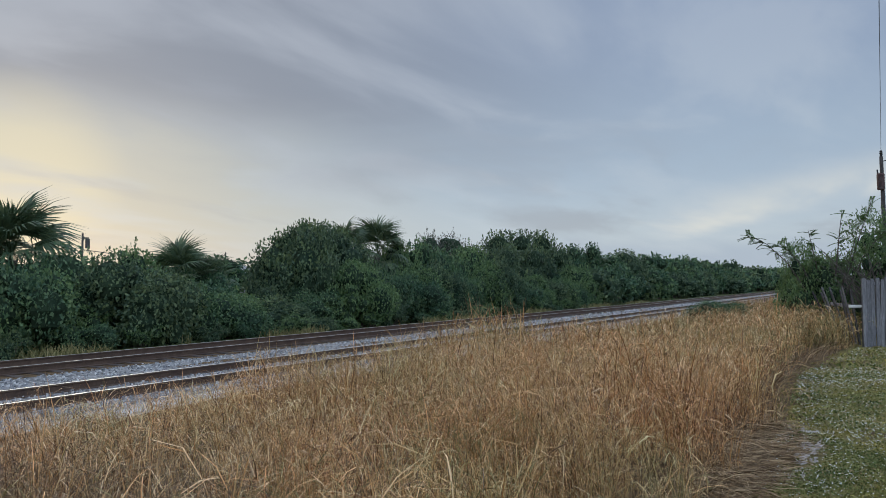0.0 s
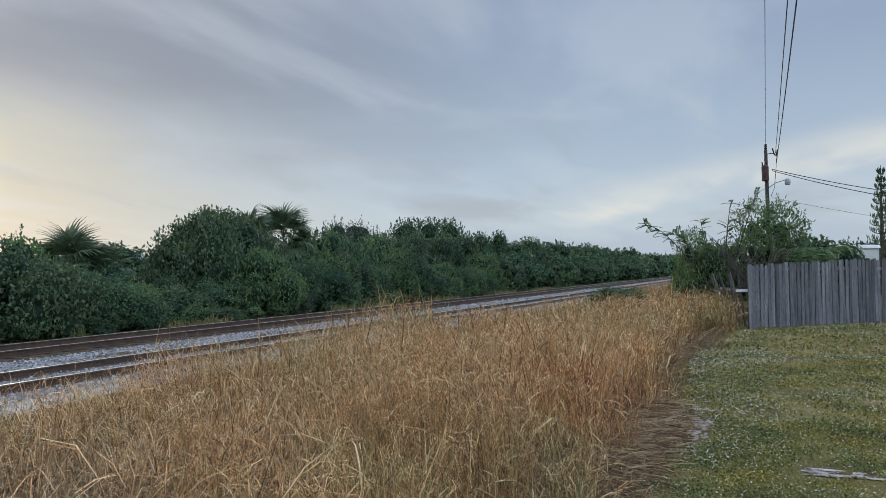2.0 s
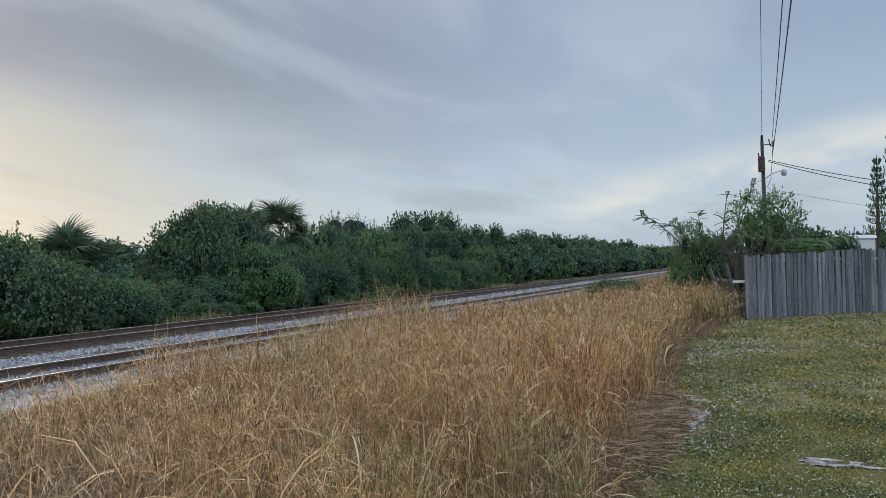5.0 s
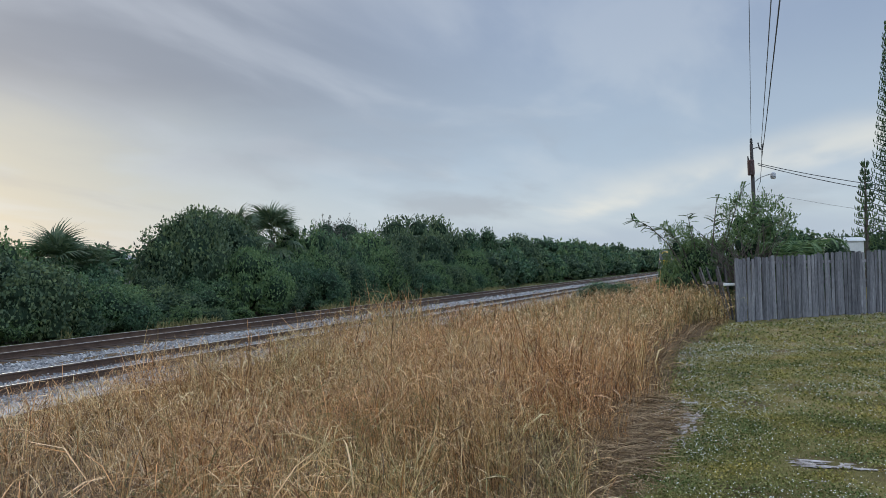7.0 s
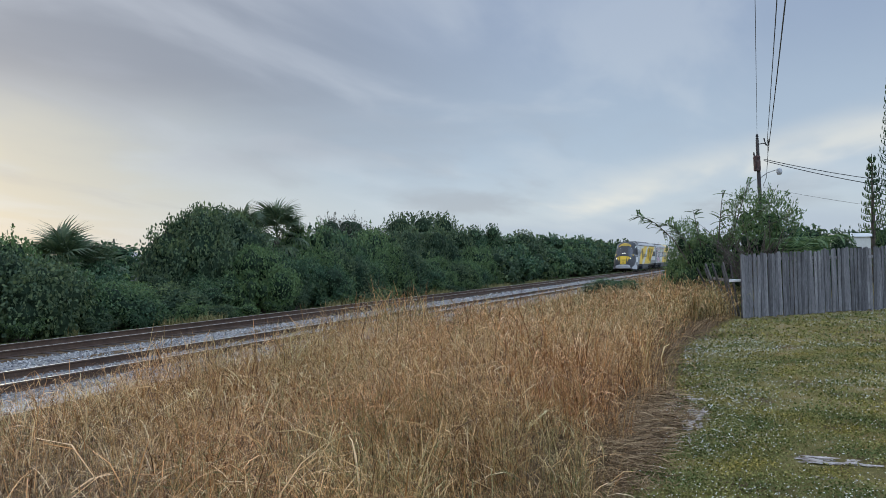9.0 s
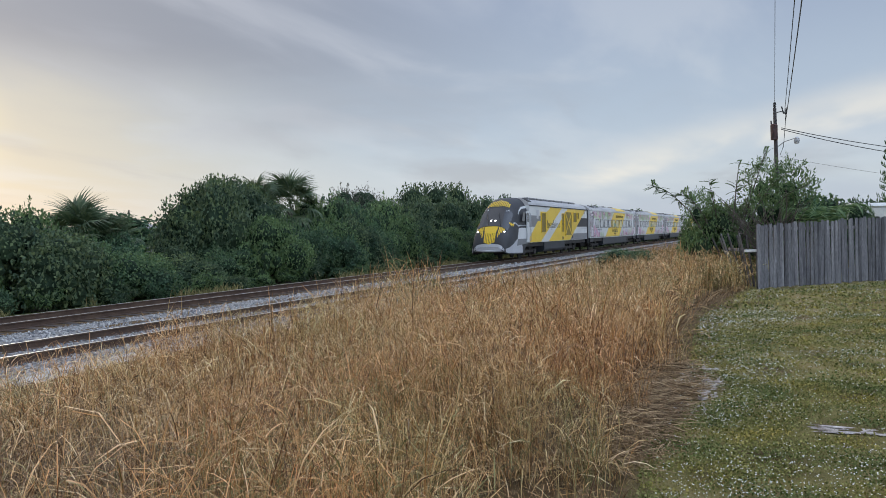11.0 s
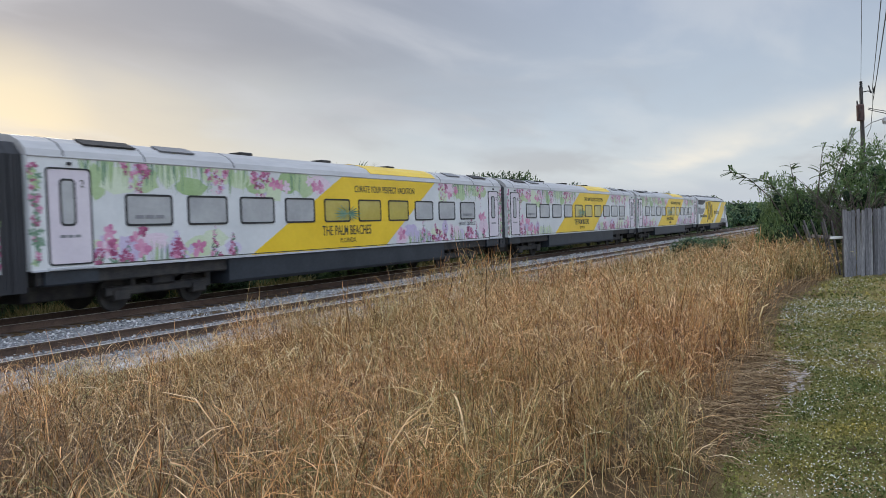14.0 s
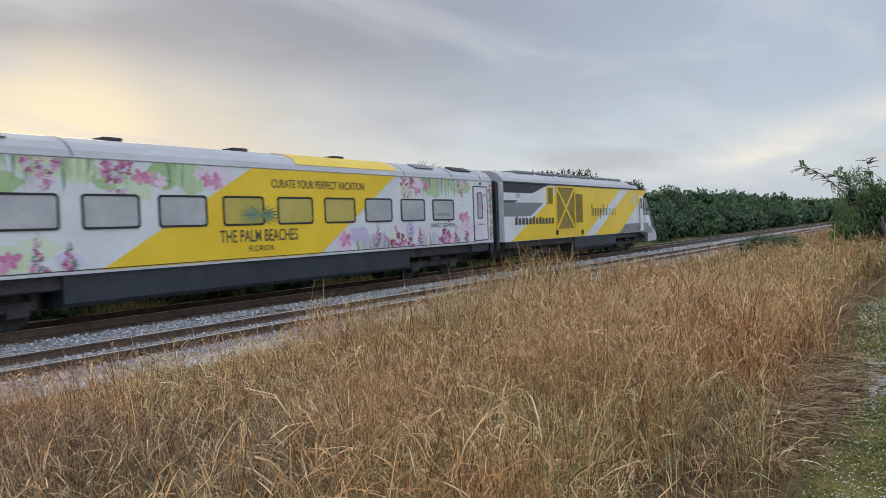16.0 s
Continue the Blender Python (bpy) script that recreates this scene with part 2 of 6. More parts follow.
# ---- mesh building ----
class Shape:
    def __init__(self):
        self.v, self.f, self.k = [], [], []

    def add(self, verts, faces, k=0):
        o = len(self.v)
        self.v += [tuple(p) for p in verts]
        self.f += [tuple(i + o for i in f) for f in faces]
        self.k += [k] * len(faces)
        return self

    def box(self, x0, x1, y0, y1, z0, z1, k=0):
        p = [(x, y, z) for z in (z0, z1) for x, y in ((x0, y0), (x1, y0), (x1, y1), (x0, y1))]
        return self.add(p, [(3, 2, 1, 0), (4, 5, 6, 7), (0, 1, 5, 4), (1, 2, 6, 5), (2, 3, 7, 6), (3, 0, 4, 7)], k)

    def soft_box(self, x0, x1, y0, y1, z0, z1, b=0.03, k=0):
        """A box with its long edges (along x) chamfered."""
        pr = [(y0 + b, z0), (y1 - b, z0), (y1, z0 + b), (y1, z1 - b), (y1 - b, z1), (y0 + b, z1), (y0, z1 - b), (y0, z0 + b)]
        return self.prism(pr, x0, x1, k)

    def prism(self, profile, x0, x1, k=0):
        n = len(profile)
        v = [(x0, y, z) for y, z in profile] + [(x1, y, z) for y, z in profile]
        f = [(i, (i + 1) % n, n + (i + 1) % n, n + i) for i in range(n)]
        return self.add(v, f + [tuple(range(n))[::-1], tuple(range(n, 2 * n))], k)

    def plate(self, pts, y, depth=0.006, k=0):
        """A polygon in x, z, standing off at y towards -y."""
        n = len(pts)
        v = [(x, y - depth, z) for x, z in pts] + [(x, y + 0.004, z) for x, z in pts]
        f = [tuple(range(n))] + [((i + 1) % n, i, n + i, n + (i + 1) % n) for i in range(n)]
        return self.add(v, f, k)

    def tube(self, path, radii, n=8, k=0, cap=True):
        path = [Vector(p) for p in path]
        if not isinstance(radii, (list, tuple)):
            radii = [radii] * len(path)
        o, rings = [], []
        for i, p in enumerate(path):
            d = (path[min(i + 1, len(path) - 1)] - path[max(i - 1, 0)]).normalized()
            side = d.cross(Vector((0, 0, 1)) if abs(d.z) < 0.95 else Vector((1, 0, 0))).normalized()
            other = side.cross(d)
            o += [p + (side * math.cos(2 * math.pi * j / n) + other * math.sin(2 * math.pi * j / n)) * radii[i] for j in range(n)]
        f = [(i * n + j, i * n + (j + 1) % n, (i + 1) * n + (j + 1) % n, (i + 1) * n + j) for i in range(len(path) - 1) for j in range(n)]
        if cap:
            f += [tuple(range(n))[::-1], tuple(range((len(path) - 1) * n, len(path) * n))]
        return self.add(o, f, k)

    def mesh(self, name, mats, smooth=False):
        me = bpy.data.meshes.new(name)
        me.from_pydata(self.v, [], self.f)
        for m in mats if isinstance(mats, (list, tuple)) else [mats]:
            me.materials.append(m)
        me.polygons.foreach_set("material_index", self.k)
        if smooth:
            me.polygons.foreach_set("use_smooth", [True] * len(self.f))
        me.update()
        return me


def part(name, shape, mats, parent=None, label="", at=None, smooth=False):
    ob = new(name, shape.mesh(name, mats, smooth) if isinstance(shape, Shape) else shape)
    if parent:
        ob.parent = parent
    if at is not None:
        ob.matrix_basis = at
    if label:
        tagged(ob, label)
    return ob


def thing(name, label, category, at=None, group="", kind=""):
    ob = tagged(new(name), label, category, group, kind)
    ob.empty_display_size = 0.3
    if at is not None:
        ob.matrix_basis = at
    return ob


def rounded(x0, x1, z0, z1, r, n=4):
    pts = []
    for cx, cz, a in ((x1 - r, z0 + r, -90), (x1 - r, z1 - r, 0), (x0 + r, z1 - r, 90), (x0 + r, z0 + r, 180)):
        pts += [(cx + r * math.cos(radians(a + 90 * i / n)), cz + r * math.sin(radians(a + 90 * i / n))) for i in range(n + 1)]
    return pts


def ring(shape, outer, inner, y0, y1, k=0):
    n = len(outer)
    v = [(x, y0, z) for x, z in outer] + [(x, y0, z) for x, z in inner] + [(x, y1, z) for x, z in outer] + [(x, y1, z) for x, z in inner]
    f = []
    for i in range(n):
        j = (i + 1) % n
        f += [(i, j, n + j, n + i), (2 * n + i, 2 * n + j, j, i), (n + i, n + j, 3 * n + j, 3 * n + i)]
    return shape.add(v, f, k)


def lettering(text, size, x, y, z, mat, parent, name="lettering", squeeze=1.0, bold=0.0):
    """Words standing on a side wall, read from -y; x is their middle, z the foot of the letters."""
    c = bpy.data.curves.new(name, "FONT")
    c.body, c.size, c.align_x, c.extrude, c.offset = text, size, "CENTER", 0.003, bold
    tmp = bpy.data.objects.new(name, c)
    scene.collection.objects.link(tmp)
    me = bpy.data.meshes.new_from_object(tmp.evaluated_get(bpy.context.evaluated_depsgraph_get()))
    bpy.data.objects.remove(tmp)
    bpy.data.curves.remove(c)
    me.materials.clear()
    me.materials.append(mat)
    me.transform(Matrix.Diagonal((squeeze, 1, 1, 1)))
    return part(name, me, mat, parent, at=pose(x, y, z, 90, 0, 0))


# ---- ground ----
def ground_height(x, y):
    """Lawn level by the camera, falling to the railway, with the ballast bed raised."""
    def s(a, b, v):
        t = min(1, max(0, (v - a) / (b - a)))
        return t * t * (3 - 2 * t)
    z = -0.5 * s(1.2, 9.5, y) - 0.25 * s(20.5, 24, y)
    if y < 10.6:
        z += 0.05 * noise.noise((x * 0.4, y * 0.4, 0)) * s(0.6, 3, y) + 0.012 * noise.noise((x * 1.6, y * 1.6, 4))
    return z


def build_ground():
    xs = [-900, -300, -90, -40, -20, -10] + [-6 + 0.5 * i for i in range(100)] + [46, 50, 56, 64, 76, 92, 115, 150, 200, 270, 380, 600, 1000, 1800]
    ys = [-900, -300, -90, -40, -20, -12] + [-8 + 0.4 * i for i in range(85)] + [28, 33, 40, 55, 80, 130, 220, 400, 800, 1600]
    s = Shape()
    s.v = [(x, y, ground_height(x, y)) for y in ys for x in xs]
    n = len(xs)
    s.f = [(j * n + i, j * n + i + 1, (j + 1) * n + i + 1, (j + 1) * n + i) for j in range(len(ys) - 1) for i in range(n - 1)]
    s.k = [0] * len(s.f)
    m = bpy.data.materials.new("ground_soil")
    m.use_nodes = True
    N, L = m.node_tree.nodes, m.node_tree.links
    p = N["Principled BSDF"]
    p.inputs["Roughness"].default_value, p.inputs["Specular IOR Level"].default_value = 0.95, 0.15
    tc = N.new("ShaderNodeTexCoord").outputs["Object"]

    def noise_node(scale, detail=6):
        t = N.new("ShaderNodeTexNoise")
        t.inputs["Scale"].default_value, t.inputs["Detail"].default_value = scale, detail
        L.new(tc, t.inputs["Vector"])
        return t.outputs[0]

    def ramp(v, stops):
        r = N.new("ShaderNodeValToRGB")
        L.new(v, r.inputs[0])
        e = r.color_ramp.elements
        while len(e) < len(stops):
            e.new(0.5)
        for i, (q, c) in enumerate(stops):
            e[i].position, e[i].color = q, (*c, 1)
        return r.outputs[0]

    def mix(f, a, b):
        n = N.new("ShaderNodeMix")
        n.data_type = "RGBA"
        L.new(f, n.inputs[0])
        L.new(a, n.inputs[6])
        L.new(b, n.inputs[7])
        return n.outputs[2]

    def band(a, b):
        r = N.new("ShaderNodeMapRange")
        r.interpolation_type = "SMOOTHSTEP"
        L.new(yy, r.inputs["Value"])
        r.inputs["From Min"].default_value, r.inputs["From Max"].default_value = a, b
        return r.outputs[0]

    sep = N.new("ShaderNodeSeparateXYZ")
    L.new(tc, sep.inputs[0])
    wob = N.new("ShaderNodeMath")
    wob.operation = "MULTIPLY_ADD"
    L.new(noise_node(0.7, 3), wob.inputs[0])
    wob.inputs[1].default_value = 1.3
    add = N.new("ShaderNodeMath")
    add.operation = "ADD"
    L.new(sep.outputs[1], add.inputs[0])
    wob.inputs[2].default_value = -0.65
    L.new(wob.outputs[0], add.inputs[1])
    yy = add.outputs[0]
    lawn = ramp(noise_node(1.1), [(0.35, (0.12, 0.08, 0.042)), (0.44, (0.16, 0.138, 0.05)), (0.55, (0.225, 0.19, 0.07)), (0.66, (0.30, 0.23, 0.12))])
    straw = ramp(noise_node(7), [(0.3, (0.06, 0.038, 0.02)), (0.55, (0.14, 0.09, 0.045)), (0.75, (0.26, 0.18, 0.10))])
    green = ramp(noise_node(1.5), [(0.3, (0.045, 0.06, 0.02)), (0.6, (0.10, 0.11, 0.04)), (0.8, (0.22, 0.17, 0.09))])
    c = mix(band(0.75, 1.15), lawn, straw)
    c = mix(band(19.8, 21.0), c, green)
    g = noise_node(60, 4)
    r = N.new("ShaderNodeMapRange")
    r.inputs["To Min"].default_value, r.inputs["To Max"].default_value = 0.55, 1.4
    L.new(g, r.inputs["Value"])
    mu = N.new("ShaderNodeMix")
    mu.data_type, mu.blend_type = "RGBA", "MULTIPLY"
    mu.inputs[0].default_value = 1
    L.new(c, mu.inputs[6])
    L.new(r.outputs[0], mu.inputs[7])
    L.new(mu.outputs[2], p.inputs["Base Color"])
    b = N.new("ShaderNodeBump")
    b.inputs["Strength"].default_value, b.inputs["Distance"].default_value = 0.7, 0.03
    L.new(g, b.inputs["Height"])
    L.new(b.outputs[0], p.inputs["Normal"])
    ob = part("ground", s, m, smooth=True)
    tagged(ob, "mown lawn falling to a dry grassy railway verge", "ground", kind="structure")


build_ground()
rng = np.random.default_rng(7)
M["stone"] = material("ballast_stone", [(0.12, 0.125, 0.135), (0.32, 0.325, 0.33), (0.68, 0.67, 0.65)], 0.85, scale=2.5, fine=0.2, island=0.75)
M["bed"] = material("ballast_bed", [(0.10, 0.10, 0.102), (0.27, 0.268, 0.265), (0.50, 0.49, 0.47)], 0.95, scale=11, fine=0.5, bump=1.0)
M["shoulder"] = material("pale_gravel", [(0.26, 0.245, 0.225), (0.50, 0.48, 0.45), (0.66, 0.64, 0.61)], 0.95, scale=3, fine=0.5, bump=1.0)
M["rust"] = material("rusty_rail", [(0.075, 0.045, 0.032), (0.12, 0.075, 0.05)], 0.75, scale=3, fine=0.25)
M["polished"] = material("polished_rail_head", [(0.58, 0.56, 0.52), (0.74, 0.71, 0.67)], 0.42, 0.7, scale=2, fine=0.1)
M["tie"] = material("weathered_tie", [(0.045, 0.034, 0.028), (0.095, 0.072, 0.058)], 0.9, scale=2, fine=0.4, item=0.5, stretch=(1, 0.3, 1))


def build_railway():
    bed = Shape()
    xs = [-60 + 2.0 * i for i in range(181)] + [330, 400, 500, 700, 1000]
    prof = [(10.0, -0.62), (10.75, -0.53), (11.55, -0.50), (11.95, -0.478), (14.4, -0.476), (14.8, -0.485), (15.6, -0.50), (16.6, -0.49), (17.0, -0.535), (19.5, -0.535), (19.95, -0.51), (20.3, -0.57), (21.0, -0.75)]
    n = len(prof)
    bed.v = [(x, y, z + (0.02 * noise.noise((x, y * 2, 3)) if 0 < i < n - 1 else -0.06)) for x in xs for i, (y, z) in enumerate(prof)]
    bed.f = [(j * n + i, (j + 1) * n + i, (j + 1) * n + i + 1, j * n + i + 1) for j in range(len(xs) - 1) for i in range(n - 1)]
    bed.k = [0] * len(bed.f)
    tagged(part("ballast_bed", bed, M["bed"], smooth=True), "grey crushed-stone ballast bed under two tracks", "ballast", kind="structure")
    sh = Shape()
    n2 = 6
    ys = [10.15, 10.45, 10.8, 11.1, 11.4, 11.62]
    sh.v = [(x, y + (0.25 * noise.noise((x * 0.8, 0, y))), np.interp(y, [p[0] for p in prof], [p[1] for p in prof]) + (0.03 if 0 < i < n2 - 1 else -0.03)) for x in xs for i, y in enumerate(ys)]
    sh.f = [(j * n2 + i, (j + 1) * n2 + i, (j + 1) * n2 + i + 1, j * n2 + i + 1) for j in range(len(xs) - 1) for i in range(n2 - 1)]
    sh.k = [0] * len(sh.f)
    tagged(part("gravel_shoulder", sh, M["shoulder"], smooth=True), "pale sandy gravel shoulder beside the near track", "gravel", kind="structure")
    # loose stones, denser where they are seen well
    s = Shape()
    for x0, x1, per, size in ((4, 26, 520, 0.044), (26, 46, 150, 0.062), (46, 80, 36, 0.09)):
        cnt = int((x1 - x0) * per * 9.6 / 10)
        for _ in range(cnt):
            x, y = rng.uniform(x0, x1), rng.uniform(10.5, 20.4)
            if (abs(y - FAR) < 1.3 and rng.random() < 0.85) or (abs(y - NEAR) < 1.2 and rng.random() < 0.25):
                continue
            z = float(np.interp(y, [p[0] for p in prof], [p[1] for p in prof]))
            a, q = rng.uniform(0, 6.3), size * rng.uniform(0.5, 1.15)
            base = [(math.cos(a + 1.57 * i) * q * rng.uniform(0.6, 1.1), math.sin(a + 1.57 * i) * q * rng.uniform(0.6, 1.1)) for i in range(4)]
            v = [(x + bx, y + by, z - 0.02) for bx, by in base] + [(x + bx * 0.6, y + by * 0.6, z + q * rng.uniform(0.5, 0.9)) for bx, by in base]
            s.add(v, [(4, 5, 6, 7), (0, 1, 5, 4), (1, 2, 6, 5), (2, 3, 7, 6), (3, 0, 4, 7)])
    tagged(part("ballast_stones", s, M["stone"]), "loose grey and white ballast stones between the tracks", "ballast", kind="stuff")
    head = [(-0.036, 0.0), (0.036, 0.0), (0.036, -0.03), (0.01, -0.045), (0.01, -0.14), (0.07, -0.155), (0.07, -0.172), (-0.07, -0.172), (-0.07, -0.155), (-0.01, -0.14), (-0.01, -0.045), (-0.036, -0.03)]
    tie_mesh = Shape().soft_box(-0.115, 0.115, -1.28, 1.28, -0.10, 0.06, 0.02).mesh("tie", M["tie"])
    for centre, name in ((NEAR, "near"), (FAR, "far")):
        t = thing("railway_track", "rusty steel rails on dark wooden ties in grey ballast", "track", kind="structure")
        for side in (-1, 1):
            r = Shape().prism([(p[0], p[1] - 0.004) for p in head], -60, 900)
            rail = part("rail", r, M["rust"], t, "brown rusty rail", at=pose(0, centre + side * 0.7535, RAIL))
            part("rail_head", Shape().box(-60, 900, -0.03, 0.03, -0.012, 0.0), M["polished"], rail, "worn shiny running surface")
        for i in range(150):
            part("tie", tie_mesh, None, t, at=pose(-2 + i * 0.52, centre + rng.uniform(-0.03, 0.03), RAIL - 0.235, 0, 0, rng.uniform(-1, 1)))
        far = Shape()
        for i in range(250):
            far.box(76 + i * 0.52 - 0.115, 76 + i * 0.52 + 0.115, centre - 1.28, centre + 1.28, RAIL - 0.33, RAIL - 0.175)
        part("far_ties", far, M["tie"], t)["kind"] = "stuff"


build_railway()


# ---- train ----
BODY = [(-1.57, 1.25), (-1.57, 3.93), (-1.50, 4.099), (-1.28, 4.294), (-0.9, 4.450), (-0.45, 4.521), (0, 4.541),
        (0.45, 4.521), (0.9, 4.450), (1.28, 4.294), (1.50, 4.099), (1.57, 3.93), (1.57, 1.25)]
SIDE = -1.57


def shell(x0, x1, profile, closed=True):
    s = Shape()
    return s.prism(profile, x0, x1)


def bogie(parent, x, name="bogie"):
    s = Shape()
    for y in (-1.02, 1.02):
        s.soft_box(-1.75, 1.75, y - 0.09, y + 0.09, 0.42, 0.68, 0.04)
        for q in (-1.3, 1.3):
            s.soft_box(q - 0.24, q + 0.24, y - 0.13, y + 0.13, 0.28, 0.62, 0.05)
            s.tube([(q + 0.4, y, 0.62), (q + 0.4, y, 1.0)], 0.10, 8)
        s.tube([(-0.3, y - 0.05, 0.6), (0.9, y - 0.05, 0.95)], 0.045, 6)
        s.soft_box(-0.35, 0.35, y - 0.17, y + 0.17, 0.62, 1.05, 0.06)
    s.box(-0.4, 0.4, -1.0, 1.0, 0.45, 0.75)
    b = part(name, s, M["under"], parent, "dark grimy running gear", at=pose(x, 0, 0))
    for q in (-1.3, 1.3):
        w = Shape()
        for y in (-0.75, 0.75):
            w.tube([(0, y - 0.065, 0), (0, y - 0.05, 0), (0, y + 0.05, 0), (0, y + 0.065, 0)], [0.40, 0.46, 0.46, 0.40], 24)
            w.tube([(0, y - 0.09, 0), (0, y + 0.09, 0)], 0.12, 10)
        w.tube([(0, -0.7, 0), (0, 0.7, 0)], 0.08, 8)
        part("wheelset", w, M["under"], b, at=pose(q, 0, 0.46))


def blossom(s, x, z, r, k, y, petals=5):
    a0 = rng.uniform(0, 6.28)
    for i in range(petals):
        a = a0 + 6.283 * i / petals + rng.uniform(-0.3, 0.3)
        q = r * rng.uniform(0.7, 1.15)
        pts = []
        for j in range(8):
            b = 6.283 * j / 8
            u, v = (0.55 + 0.5 * math.cos(b)) * q, 0.34 * math.sin(b) * q * rng.uniform(0.75, 1.2)
            pts.append((x + u * math.cos(a) - v * math.sin(a), min(3.90, max(1.29, z + u * math.sin(a) + v * math.cos(a)))))
        yy = y - rng.uniform(0, 0.004)
        s.add([(px, yy, pz) for px, pz in pts], [tuple(range(8))], k)


def blade_print(s, x, z, h, lean, w, k, y):
    pts = [(x - w, z), (x + w, z), (x + w * 0.8 + lean * 0.5, z + h * 0.55), (x + lean, z + h), (x - w * 0.6 + lean * 0.5, z + h * 0.55)]
    s.add([(px, y, min(3.90, max(1.29, pz))) for px, pz in pts], [(0, 1, 2, 3, 4)], k)


PRINTS = ["pink", "magenta", "leafgreen", "deepgreen", "lilac", "mist", "blush"]


def floral_side(side_sign=1):
    """The printed flowers of one side: washes, hanging grasses and blossoms along the top, spikes along the foot."""
    s = Shape()
    y = SIDE - 0.002

    def wash(x, z, rx, rz, k):
        n = 14
        pts = [(x + rx * math.cos(6.283 * i / n) * rng.uniform(0.7, 1.1), z + rz * math.sin(6.283 * i / n) * rng.uniform(0.7, 1.1)) for i in range(n)]
        s.add([(px, y - rng.uniform(0, 0.0008), min(3.90, max(1.29, pz))) for px, pz in pts], [tuple(range(n))], k)

    for a, b in ((1.75, 10.7), (19.1, 23.6)):
        x = a
        while x < b:
            wash(x, rng.uniform(3.3, 3.8), rng.uniform(0.3, 0.7), rng.uniform(0.25, 0.5), int(rng.choice([5, 2, 5, 6, 2])))
            x += rng.uniform(0.6, 1.0)
        x = a
        while x < b:
            kind = rng.random()
            if kind < 0.34:
                for _ in range(16):
                    q = x + rng.uniform(-0.45, 0.45)
                    blade_print(s, q, 3.9, -rng.uniform(0.3, 0.85), rng.uniform(-0.12, 0.12), 0.03, int(rng.choice([2, 2, 3])), y - 0.003)
            elif kind < 0.70:
                for i in range(46):
                    f = (i / 46) ** 1.5
                    blossom(s, x + rng.uniform(-0.42, 0.42) * (1.05 - f), 3.84 - f * rng.uniform(0.6, 1.25), rng.uniform(0.05, 0.12) * (1.15 - 0.7 * f), int(rng.choice([0, 1, 1, 4, 6])), y - 0.005, 4)
            else:
                for i in range(3):
                    blossom(s, x + 0.3 * i, rng.uniform(3.4, 3.7), rng.uniform(0.16, 0.26), int(rng.choice([0, 0, 6])), y - 0.005)
            x += rng.uniform(0.55, 1.0)
    for a, b in ((1.95, 6.5), (15.6, 23.6)):
        x = a
        while x < b:
            wash(x, rng.uniform(1.35, 1.9), rng.uniform(0.25, 0.6), rng.uniform(0.2, 0.5), int(rng.choice([5, 5, 6, 4])))
            kind = rng.random()
            if kind < 0.4:
                h = rng.uniform(0.5, 0.95)
                for i in range(30):
                    f = i / 30
                    blossom(s, x + rng.uniform(-0.16, 0.16) * (1.2 - f), 1.34 + f * h, rng.uniform(0.05, 0.10) * (1.25 - f), int(rng.choice([1, 1, 0, 4, 3])), y - 0.005, 4)
            elif kind < 0.68:
                for _ in range(8):
                    blade_print(s, x + rng.uniform(-0.35, 0.35), 1.29, rng.uniform(0.3, 0.8), rng.uniform(-0.15, 0.15), 0.03, int(rng.choice([2, 2, 3, 4])), y - 0.003)
            elif kind < 0.88:
                for i in range(22):
                    blossom(s, x + rng.normal(0, 0.22), 1.35 + abs(rng.normal(0, 0.32)), rng.uniform(0.06, 0.17), int(rng.choice([1, 1, 0, 4])), y - 0.005)
                for i in range(4):
                    blade_print(s, x + rng.uniform(-0.4, 0.4), 1.3, rng.uniform(0.2, 0.5), rng.uniform(-0.3, 0.3), 0.05, 3, y - 0.0042)
            else:
                blossom(s, x, rng.uniform(1.5, 2.0), 0.30, 0, y - 0.005)
            x += rng.uniform(0.45, 0.85)
    for bx in (2.1, 2.9, 23.0):
        for i in range(4):
            blossom(s, bx + 0.25 * rng.uniform(-1, 1), rng.uniform(1.6, 2.4), rng.uniform(0.16, 0.30), int(rng.choice([0, 0, 6, 1])), y - 0.0055)
    for bx in (0.15, 25.15):
        for i in range(60):
            blossom(s, bx + rng.uniform(-0.12, 0.12), rng.uniform(1.35, 3.85), 0.09, int(rng.choice([1, 0, 2, 3])), y - 0.005, 4)
    return s.mesh("floral_print", [M[k] for k in PRINTS])


FLORAL = [floral_side(), floral_side()]


